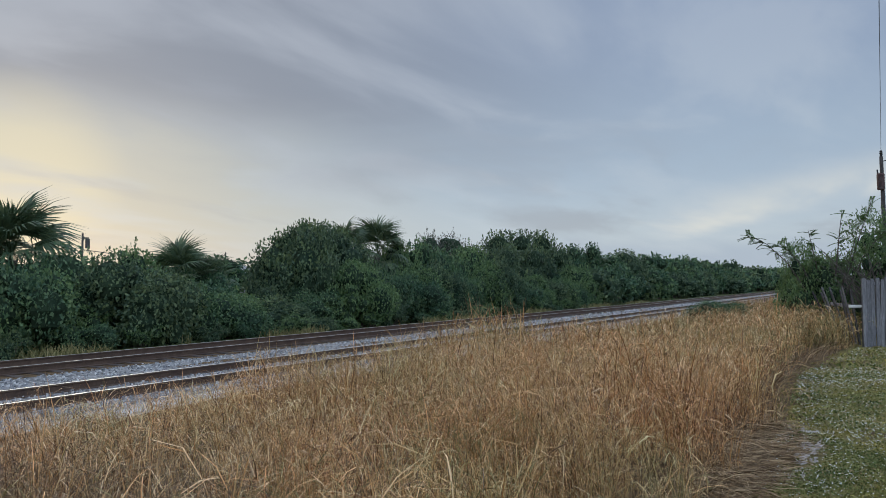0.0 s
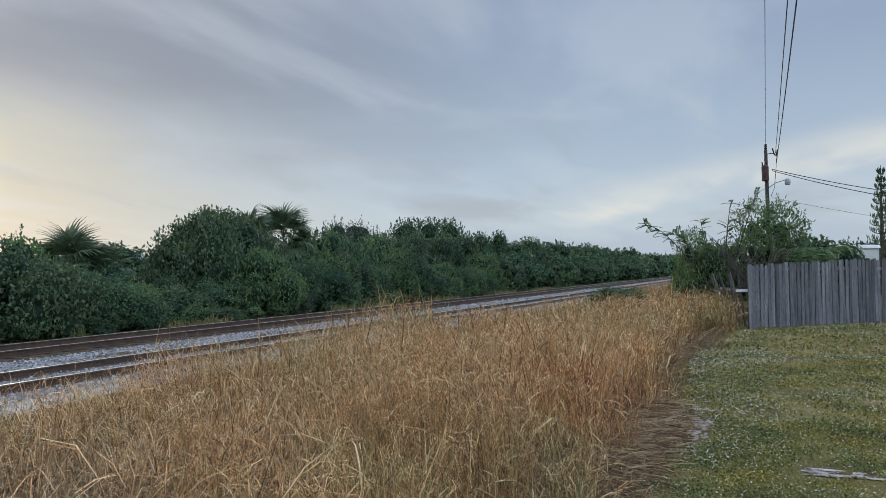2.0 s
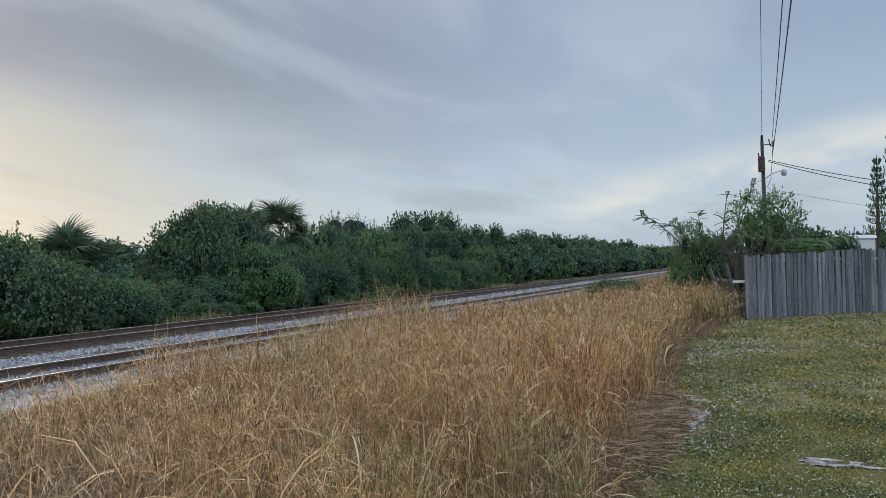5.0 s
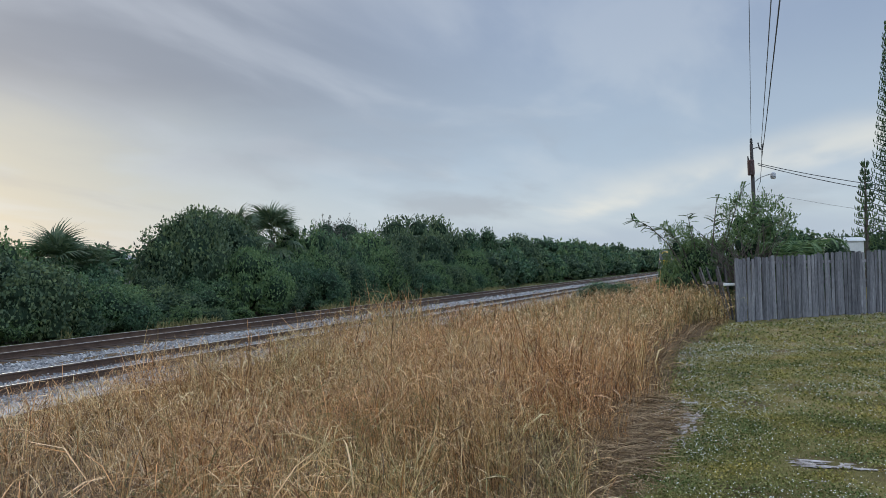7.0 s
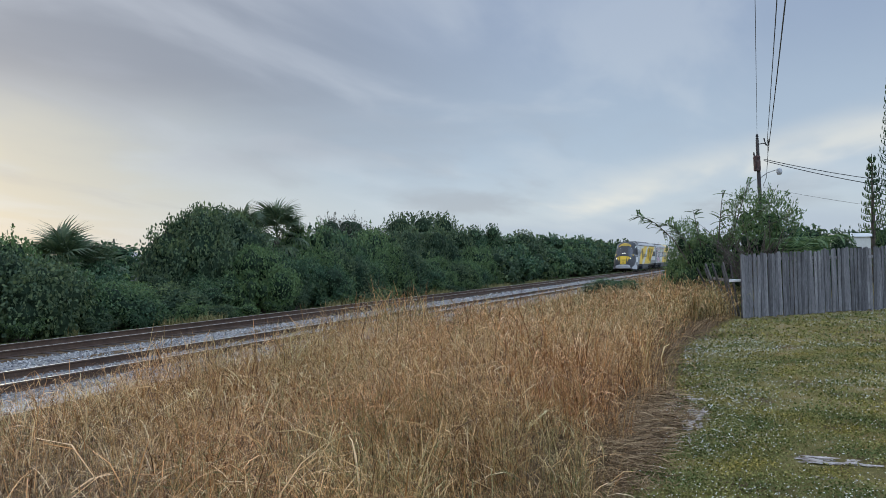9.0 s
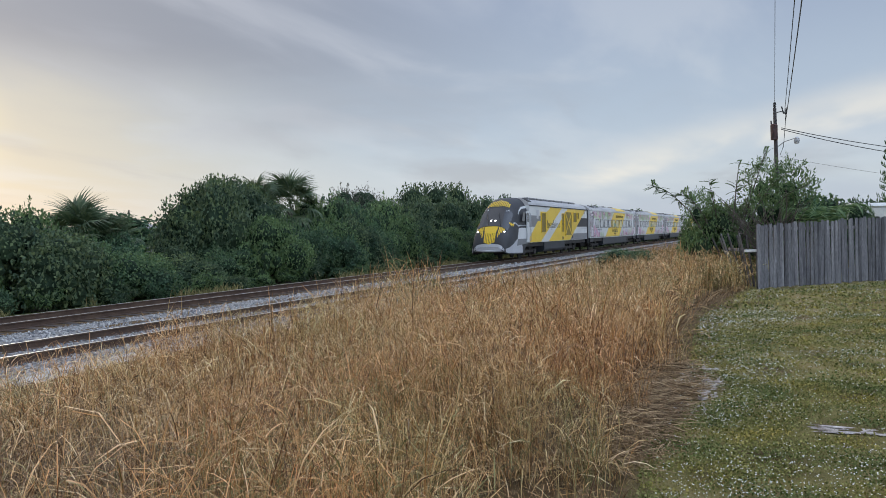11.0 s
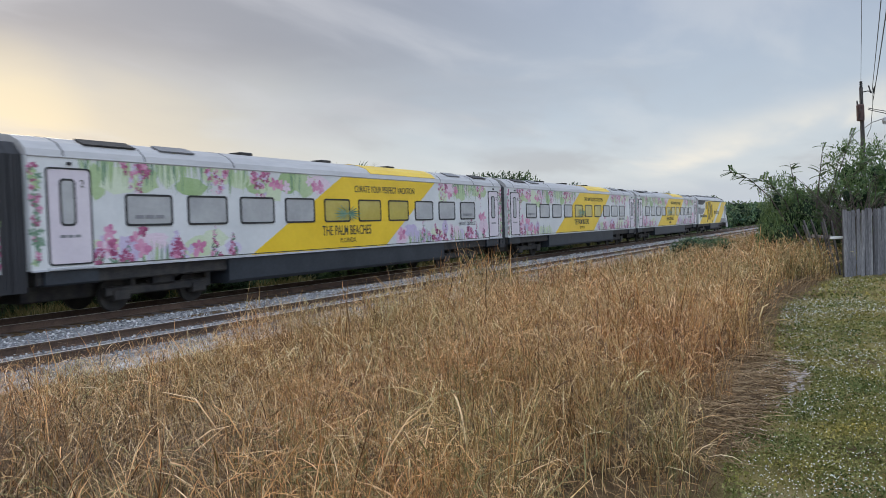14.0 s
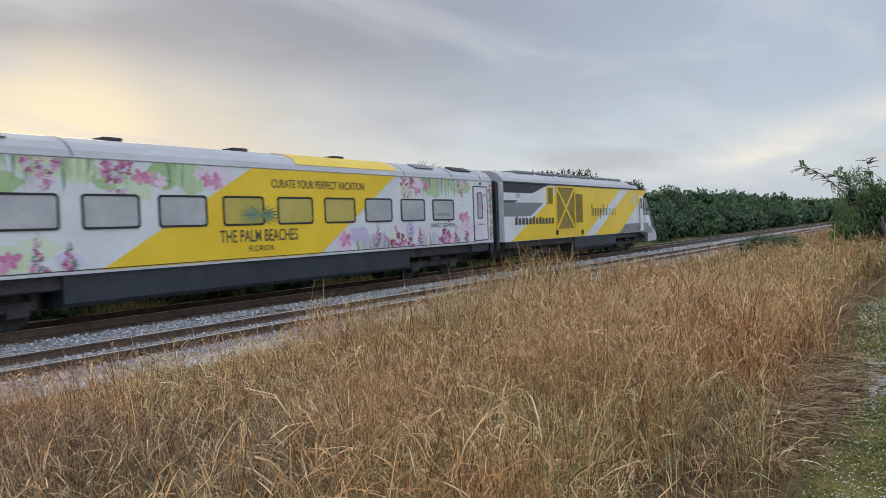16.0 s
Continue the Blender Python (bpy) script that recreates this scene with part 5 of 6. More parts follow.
    for k in range(70):
        a = Vector((r.uniform(-0.2, 0.3), r.uniform(-0.5, 0.5), r.uniform(0.3, 1.0)))
        e = a + Vector((r.uniform(-0.6, 0.2), r.uniform(-1.4, 1.7), r.uniform(0.9, 2.0)))
        m = (a + e) / 2 + Vector((0, 0, r.uniform(0.05, 0.3)))
        twigs.tube([a, m, e], [0.014, 0.010, 0.004], 4, cap=False)
    tw = thing("bare_shrub", "leafless grey twiggy shrub behind the fence end", "shrub", pose(25.2, 0.2, 0.2))
    part("twig_mass", twigs, M["bark"], tw)["kind"] = "stuff"
    part("stem", Shape().tube([(0, 0, -0.3), (0.05, 0, 0.5), (0, 0.1, 1.1)], [0.05, 0.04, 0.02], 6), M["bark"], tw)
    # broad-leaved plants over the fence
    for x, y, h in ((25.8, -0.9, 2.75), (26.4, -1.6, 2.9)):
        b = thing("areca_palm", "bushy garden palm with drooping feather leaves over the fence", "palm tree", pose(x, y, 0.0), "garden palms")
        for k in range(9):
            a, out = k * 2.4, r.uniform(0.7, 1.1)
            v, q = [], []
            top = Vector((math.cos(a) * out * 0.5, math.sin(a) * out * 0.5, h * r.uniform(0.85, 1.0)))
            tip = Vector((math.cos(a) * out, math.sin(a) * out, h * 0.78))
            base = Vector((0, 0, h * 0.45))
            pts = [base * (1 - t) ** 2 + top * 2 * t * (1 - t) + tip * t * t for t in [i / 14 for i in range(15)]]
            for i in range(2, 15):
                d = (pts[i] - pts[i - 1]).normalized()
                sd = d.cross(Vector((0, 0, 1))).normalized()
                for s in (-1, 1):
                    o = len(v)
                    e = pts[i] + (sd * s * 0.9 + d * 0.6 + Vector((0, 0, -0.4))) * 0.34
                    m = (pts[i] + e) / 2
                    v += [pts[i], m + d * 0.035, e, m - d * 0.035]
                    q.append((o, o + 1, o + 2, o + 3))
            part("frond", quads_mesh("frond", np.array([tuple(p) for p in v]), np.array(q), [M["leaflight"]]), None, b)
        part("stems", Shape().tube([(0, 0, 0), (0, 0, h * 0.5)], [0.09, 0.05], 7), M["bark"], b)
    # column pines
    for x, y, h, w, n in ((47.7, -5.75, 7.3, 0.95, 15), (48.2, -7.25, 15.2, 1.5, 46), (50.0, -8.6, 13.0, 1.6, 40)):
        t = thing("norfolk_pine", "tall narrow dark green column pine with tiered upswept branches", "pine tree", pose(x, y, 0.1), "column pines")
        part("trunk", Shape().tube([(0, 0, 0), (0.05, 0, h * 0.5), (0, 0, h)], [0.16, 0.10, 0.015], 8), M["bark"], t)
        br, vv = Shape(), []
        for i in range(n):
            z = h * (0.12 + 0.87 * i / n)
            reach = w * (1.02 - 0.86 * i / n)
            for k in range(7):
                a = k * 0.8976 + i * 0.45 + r.uniform(-0.15, 0.15)
                e = Vector((math.cos(a) * reach * r.uniform(0.8, 1.1), math.sin(a) * reach, z + reach * 0.35 + r.uniform(-0.06, 0.1)))
                s = Vector((0, 0, z))
                br.tube([s, s + (e - s) * 0.55 + Vector((0, 0, -0.05)), e], [0.015, 0.03, 0.01], 4)
                for t_ in (0.45, 0.65, 0.85, 1.0):
                    p = s + (e - s) * t_
                    q = p + Vector((r.normal() * 0.06, r.normal() * 0.06, 0.24))
                    br.tube([p, (p + q) / 2, q], [0.014, 0.028, 0.006], 4)
        part("branch_tier", br, M["leaf"], t)["kind"] = "stuff"


build_right_side()

# ---- fence, pole, house ----
M["board"] = material("weathered_board", [(0.04, 0.04, 0.044), (0.125, 0.124, 0.132), (0.20, 0.198, 0.207), (0.33, 0.325, 0.325)], 0.9, scale=1.6, fine=0.5, bump=0.6, stretch=(6, 6, 0.5), item=0.3, coord="World", lo=0.3, hi=0.7)
M["pole"] = material("pole_wood", [(0.06, 0.055, 0.055), (0.11, 0.10, 0.10)], 0.9, scale=4, fine=0.3, stretch=(1, 1, 0.1))
M["rusty"] = material("rusted_tank", [(0.045, 0.032, 0.032), (0.10, 0.045, 0.04), (0.09, 0.075, 0.075)], 0.7, scale=5, fine=0.3)
M["cable"] = material("black_cable", [(0.02, 0.021, 0.024), (0.035, 0.036, 0.04)], 0.6, scale=3)
M["housewhite"] = material("white_siding", [(0.62, 0.64, 0.62), (0.72, 0.73, 0.71)], 0.6, scale=1.5, fine=0.08)


def build_fence():
    r = np.random.default_rng(3)
    shapes = []
    for k in range(5):
        w, c = 0.135, 0.012 * (k % 3)
        pts = [(-w / 2, 0), (w / 2, 0), (w / 2 - 0.004 * k, 1.0 - 0.02), (w / 2 - 0.03 - c, 1.0), (-w / 2 + 0.03, 1.0), (-w / 2 + 0.003 * k, 0.975)]
        shapes.append(Shape().plate(pts, 0, 0.018).mesh("board", M["board"]))
    f = thing("wooden_fence", "weathered grey vertical board fence at the lawn's end", "fence")
    a, b = Vector((22.0, 0.52, 0)), Vector((33.2, -9.3, 0))
    d = (b - a).normalized()
    turn = math.atan2(d.y, d.x)
    n = int((b - a).length / 0.146)
    for i in range(n):
        p = a + d * 0.146 * i + Vector((r.uniform(-0.012, 0.012), r.uniform(-0.012, 0.012), 0))
        h = 1.76 + 0.032 * 0.146 * i + r.uniform(-0.025, 0.025)
        part("board", shapes[i % 5], None, f, at=Matrix.LocRotScale((p.x, p.y, r.uniform(0.0, 0.06) - 0.02), Euler((radians(r.uniform(-0.8, 0.8)), radians(r.uniform(-1.6, 1.0)), turn)), Vector((r.uniform(0.96, 1.06), 1, h))))
    back = Vector((-d.y, d.x, 0))
    for z in (0.35, 1.0, 1.6):
        s = Shape().soft_box(0, (b - a).length, 0.01, 0.05, z, z + 0.09, 0.01)
        part("rail", s, M["board"], f, at=Matrix.Translation(a) @ Matrix.Rotation(turn, 4, "Z"))
    for i in range(7):
        p = a + d * (0.1 + 2.4 * i) + back * 0.1
        part("post", Shape().soft_box(-0.05, 0.05, -0.05, 0.05, -0.1, 1.75, 0.012), M["board"], f, at=pose(p.x, p.y, 0, 0, 0, math.degrees(turn)))
    g = thing("leaning_fence_panel", "broken grey fence panel leaning over at the fence end", "fence")
    for i in range(8):
        p = Vector((22.15 + 0.30 * i, 0.66 + 0.095 * i, 0))
        part("board", shapes[i % 5], None, g, at=Matrix.LocRotScale((p.x, p.y, 0.05), Euler((radians(-9 - 2 * i + r.uniform(-3, 3)), radians(r.uniform(-3, 3)), radians(18))), Vector((1.1, 1, 1.5 + r.uniform(-0.1, 0.12)))))
    part("rail", Shape().soft_box(0, 2.3, -0.03, 0.02, 0.0, 0.09, 0.01), M["board"], g, at=pose(22.1, 0.72, 1.0, 0, 0, 18))
    part("rail", Shape().soft_box(-0.25, 0.12, -0.03, 0.02, 0.0, 0.07, 0.01), M["housewhite"], g, "pale broken rail stub", at=pose(22.0, 0.66, 1.02, 0, 0, -60))


build_fence()


def cable(name, pts, sag, rad, label, n=24):
    s = Shape()
    a, b = Vector(pts[0]), Vector(pts[1])
    s.tube([a + (b - a) * t + Vector((0, 0, -4 * sag * t * (1 - t))) for t in [i / n for i in range(n + 1)]], rad, 5)
    return tagged(part(name, s, M["cable"]), label, "cable")


def build_pole():
    p = thing("utility_pole", "dark wooden utility pole with rusty transformer and street lamp", "utility pole", pose(58, 0.0, 0))
    top = Vector((0, 0.20, 10.2))
    part("pole", Shape().tube([(0, 0.02, 0), (0, 0.10, 5), top], [0.17, 0.145, 0.11], 12), M["pole"], p)
    t = Shape()
    t.tube([(-0.1, 0.24, 7.9), (-0.1, 0.24, 7.95), (-0.1, 0.26, 8.95), (-0.1, 0.26, 9.03)], [0.20, 0.24, 0.24, 0.19], 16)
    tank = part("transformer", t, M["rusty"], p, "rusty red-brown cylindrical transformer")
    part("bushing", Shape().tube([(-0.1, 0.18, 9.0), (-0.1, 0.16, 9.3)], [0.06, 0.04], 8), M["cable"], tank)
    part("bushing", Shape().tube([(-0.1, 0.42, 9.0), (-0.1, 0.45, 9.3)], [0.06, 0.04], 8), M["cable"], tank)
    ins = Shape()
    ins.tube([(0, 0.20, z) for z in (10.2, 10.3, 10.36, 10.42, 10.48, 10.56, 10.62)], [0.05, 0.11, 0.06, 0.12, 0.07, 0.10, 0.03], 10)
    part("insulator", ins, M["cable"], p)
    arm = Shape().tube([(0, 0.18, 9.85), (-0.05, -0.2, 9.9), (-0.1, -0.45, 9.8)], 0.035, 6)
    part("arm", arm, M["cable"], p)
    part("cutout", Shape().tube([(-0.1, -0.25, 10.25), (-0.12, -0.38, 9.75), (-0.1, -0.52, 9.7), (-0.1, -0.60, 10.15)], 0.05, 6), M["cable"], p, "dark fuse cutout")
    part("riser_cable", Shape().tube([(-0.1, -0.5, 10.1), (-0.1, -0.48, 9.0), (-0.1, -0.35, 7.4), (-0.1, -0.12, 6.8)], 0.02, 5), M["cable"], p)
    la = part("lamp_arm", Shape().tube([(0, 0.05, 7.4), (-0.2, -0.4, 7.72), (-0.4, -1.0, 7.88), (-0.5, -1.25, 7.86)], 0.03, 6), M["silver"], p)
    part("lamp_head", Shape().tube([(-0.5, -1.2, 7.98), (-0.5, -1.2, 7.9), (-0.5, -1.2, 7.7), (-0.5, -1.2, 7.52)], [0.08, 0.17, 0.20, 0.15], 12), M["silver"], la, "grey street-lamp head")
    for y0, y1, z0, z1, q in ((0.20, -0.15, 10.62, 9.7, 0.012), (-0.45, -0.72, 9.9, 9.5, 0.018), (-0.5, -1.08, 9.2, 9.45, 0.022)):
        cable("power_line", ((58, y0, z0), (-14, y1, z1 + 0.5)), 0.35, q, "thin dark overhead power line")
    cable("service_drop", ((58, -0.2, 8.75), (60, -17, 5.6)), 0.5, 0.026, "black service cable swagged from the pole")
    cable("service_drop", ((58, -0.2, 8.65), (55, -13, 5.0)), 0.35, 0.026, "black service cable swagged from the pole")
    cable("power_line", ((58, -0.15, 6.7), (56, -15, 3.6)), 0.3, 0.009, "thin dark power line from the pole")
    for x, y, h, arm_on in ((56.6, 88.4, 7.7, True), (94.2, 103.5, 6.8, False), (160, 130, 6.4, False), (20, 74, 7.0, False)):
        q = thing("utility_pole", "distant dark wooden utility pole beyond the thicket", "utility pole", pose(x, y, 0), "distant poles")
        part("pole", Shape().tube([(0, 0, 0), (0, 0, h)], [0.16, 0.12], 8), M["pole"], q)
        if arm_on:
            part("transformer", Shape().tube([(0.5, -0.3, h - 1.9), (0.5, -0.3, h - 0.7)], 0.28, 10), M["pole"], q)
            part("crossarm", Shape().soft_box(-0.1, 0.8, -0.08, 0.08, h - 0.7, h - 0.5, 0.02), M["pole"], q)
    cable("power_line", ((56.6, 88.4, 5.6), (94.2, 103.5, 5.4)), 0.5, 0.05, "dark cable between distant poles")
    cable("power_line", ((94.2, 103.5, 5.4), (160, 130, 5.6)), 0.5, 0.05, "dark cable between distant poles")
    cable("power_line", ((56.6, 88.4, 5.8), (20, 74, 5.8)), 0.5, 0.05, "dark cable between distant poles")


build_pole()


def build_house():
    t = thing("camper_trailer", "small white camper trailer roof behind the fence", "trailer", pose(42.5, -4.0, 0, 0, 0, -82))
    s = Shape()
    s.soft_box(-0.75, 0.75, -1.0, 1.0, 0.5, 2.62, 0.12)
    part("body", s, M["housewhite"], t, "white painted metal side")
    part("roof", Shape().prism([(-1.05, 2.60), (1.05, 2.60), (0.9, 2.74), (0, 2.80), (-0.9, 2.74)], -0.82, 0.82), M["housewhite"], t)
    part("window", Shape().plate(rounded(-0.3, 0.35, 1.6, 2.1, 0.05), -1.0, 0.02), M["darkglass"], t)
    part("trim", Shape().box(-0.78, 0.78, -1.02, 1.02, 1.2, 1.25), M["silver"], t)
    for x in (-0.4, 0.4):
        part("wheel", Shape().tube([(x, -1.05, 0.34), (x, -0.85, 0.34)], 0.34, 16), M["rubber"], t)
    part("chassis", Shape().soft_box(-0.8, 0.8, -0.9, 0.9, 0.3, 0.52, 0.03), M["under"], t)
    h = thing("house", "low pale house far beyond the thicket", "house", pose(70, 78, 0, 0, 0, 20))
    part("wall", Shape().soft_box(-6, 6, -3, 3, 0, 2.6, 0.02), M["grey"], h)
    part("roof", Shape().prism([(-3.5, 2.55), (3.5, 2.55), (0, 4.0)], -6.4, 6.4), M["grey"], h)


build_house()

# ---- grasses ----
M["dry"] = material("dry_grass", [(0.042, 0.019, 0.007), (0.19, 0.09, 0.03), (0.52, 0.285, 0.108), (0.82, 0.52, 0.23), (0.96, 0.78, 0.47)], 0.55, scale=0.35, island=0.8, through=0.06, spec=0.4, lo=0.32, hi=0.77,
                    tints=[(0.74, 0.92, 0.86), (0.98, 1.0, 0.98), (1.0, 0.98, 0.95), (1.10, 0.90, 0.80), (0.86, 0.80, 0.80)])
# seed heads and upper leaves share this pale colour, which lightens the grass tops
M["seed"] = material("seed_head_highlight", [(0.42, 0.23, 0.095), (0.72, 0.47, 0.22), (0.94, 0.75, 0.47)], 0.55, scale=0.35, island=0.7, through=0.2, spec=0.4, tints=[(0.85, 0.95, 0.85), (1, 1, 1), (1.06, 0.93, 0.88)])
# darker version of the dry grass; its colour stands for a shaded dip
M["dipshade"] = material("dip_shade_grass", [(0.035, 0.02, 0.011), (0.13, 0.078, 0.042), (0.30, 0.20, 0.115), (0.58, 0.43, 0.27)], 0.65, scale=0.35, island=0.8, through=0.05, spec=0.3, lo=0.28, hi=0.78)
M["drygreen"] = material("half_dry_grass", [(0.11, 0.12, 0.04), (0.23, 0.21, 0.085), (0.46, 0.39, 0.19)], 0.7, scale=0.6, island=0.6, through=0.15, spec=0.25)
M["turf"] = material("lawn_blade", [(0.12, 0.12, 0.038), (0.25, 0.225, 0.075), (0.48, 0.38, 0.19)], 0.7, scale=0.8, island=0.5, tints=[(0.75, 0.85, 0.8), (1, 1, 1), (1.15, 0.95, 0.8)], tint_scale=1.6, through=0.3, spec=0.2)
M["clover"] = material("clover_leaf", [(0.085, 0.10, 0.028), (0.20, 0.21, 0.06), (0.42, 0.39, 0.15)], 0.7, scale=0.9, island=0.55, tints=[(0.6, 0.72, 0.72), (1, 1, 1), (1.3, 1.1, 0.85)], tint_scale=1.3, through=0.2, spec=0.2)
M["thatch"] = material("lying_straw", [(0.07, 0.042, 0.022), (0.22, 0.14, 0.07), (0.56, 0.40, 0.23)], 0.8, scale=1.5, island=0.75, spec=0.2)
M["petal"] = material("white_petal", [(0.62, 0.61, 0.54), (0.78, 0.77, 0.69)], 0.7, scale=3, island=0.4)
M["sand"] = material("bare_sand", [(0.20, 0.16, 0.13), (0.42, 0.37, 0.33), (0.62, 0.57, 0.53)], 0.95, scale=9, fine=0.3, bump=0.5)


def blades(r, base, height, lean, width, profile, curl=1.6):
    """Curved strips. base n x 3, height n, lean n x 2 (how far the tip goes sideways), width n; profile: relative widths up the blade."""
    n, k = len(base), len(profile)
    t = np.linspace(0, 1, k)
    off = lean[:, None, :] * (t[None, :, None] ** curl)
    hang = np.minimum(1.0, np.linalg.norm(lean, axis=1) / np.maximum(height, 0.05)) * r.uniform(0.15, 1.1, n)
    rise = height[:, None] * (t - 0.45 * hang[:, None] * t ** 3)
    ctr = np.concatenate([base[:, None, :2] + off, (base[:, 2:3] + rise)[:, :, None]], 2)
    a = r.uniform(0, 6.283, n)
    side = np.stack([np.cos(a), np.sin(a), np.zeros(n)], 1)[:, None, :]
    w = width[:, None, None] * np.asarray(profile)[None, :, None] * 0.5
    v = np.stack([ctr - side * w, ctr + side * w], 2).reshape(-1, 3)
    i0 = (np.arange(n) * 2 * k)[:, None] + (np.arange(k - 1) * 2)[None, :]
    q = np.stack([i0, i0 + 1, i0 + 3, i0 + 2], 2).reshape(-1, 4)
    return v, q


def gz(x, y):
    t = np.clip((y - 1.2) / 8.3, 0, 1)
    return -0.5 * t * t * (3 - 2 * t)


def lumps(x, y):
    return (np.sin(x * 0.9 + 1.3 * np.sin(y * 0.7)) + np.sin(y * 1.15 + 0.8 * np.sin(x * 0.5 + 2)) + 0.7 * np.sin(x * 2.1 + y * 1.7)) / 2.7


def edge(x):
    """Where the tall grass begins beside the lawn."""
    return np.interp(x, [-5, 2, 4.5, 5.7, 8, 9.6, 12, 14.7, 17, 21, 22, 40], [1.0, 0.85, 0.92, 1.10, 1.28, 1.15, 1.35, 1.55, 1.3, 0.82, 0.8, 0.8])


def tall_height(x, y):
    h = 0.89 + 0.25 * lumps(x, y) + 0.17 * lumps(x * 3.0 + 1, y * 2.8)
    az = np.degrees(np.arctan2(y, x))
    far = np.clip((y - 5.5) / 3.5, 0, 1)
    low = np.interp(az, [0, 9, 14, 19, 24, 26, 28.5, 31, 35, 38, 42, 45, 47.5, 56, 66], [0.0, -0.05, -0.22, -0.20, -0.05, 0.32, 0.46, 0.10, 0.0, -0.22, -0.10, 0.12, -0.36, -0.36, -0.32])
    h = h + far * low
    h = h * np.clip(0.72 + (y - edge(x)) * 0.8, 0.68, 1.0)
    return np.clip(h, 0.22, 1.6)


def arching(r, base, az, length, el0, bend, width, profile, late=1.0):
    """Strips that set out at elevation el0 towards az and bow over by bend; late > 1 keeps the bow near the tip."""
    n, k = len(base), len(profile)
    t = np.linspace(0, 1, k)
    el = el0[:, None] - bend[:, None] * ((t[1:] + t[:-1]) / 2)[None, :] ** late
    step = length[:, None] / (k - 1)
    zero = np.zeros((n, 1))
    out = np.concatenate([zero, np.cumsum(np.cos(el) * step, 1)], 1)
    up = np.concatenate([zero, np.cumsum(np.sin(el) * step, 1)], 1)
    way = np.stack([np.cos(az), np.sin(az)], 1)[:, None, :]
    ctr = np.concatenate([base[:, None, :2] + out[:, :, None] * way, (base[:, 2:3] + up)[:, :, None]], 2)
    a = az + 1.571 + r.normal(0, 0.6, n)
    side = np.stack([np.cos(a), np.sin(a), r.normal(0, 0.35, n)], 1)[:, None, :]
    w = width[:, None, None] * np.asarray(profile)[None, :, None] * 0.5
    v = np.stack([ctr - side * w, ctr + side * w], 2).reshape(-1, 3)
    i0 = (np.arange(n) * 2 * k)[:, None] + (np.arange(k - 1) * 2)[None, :]
    q = np.stack([i0, i0 + 1, i0 + 3, i0 + 2], 2).reshape(-1, 4)
    return v, q, ctr


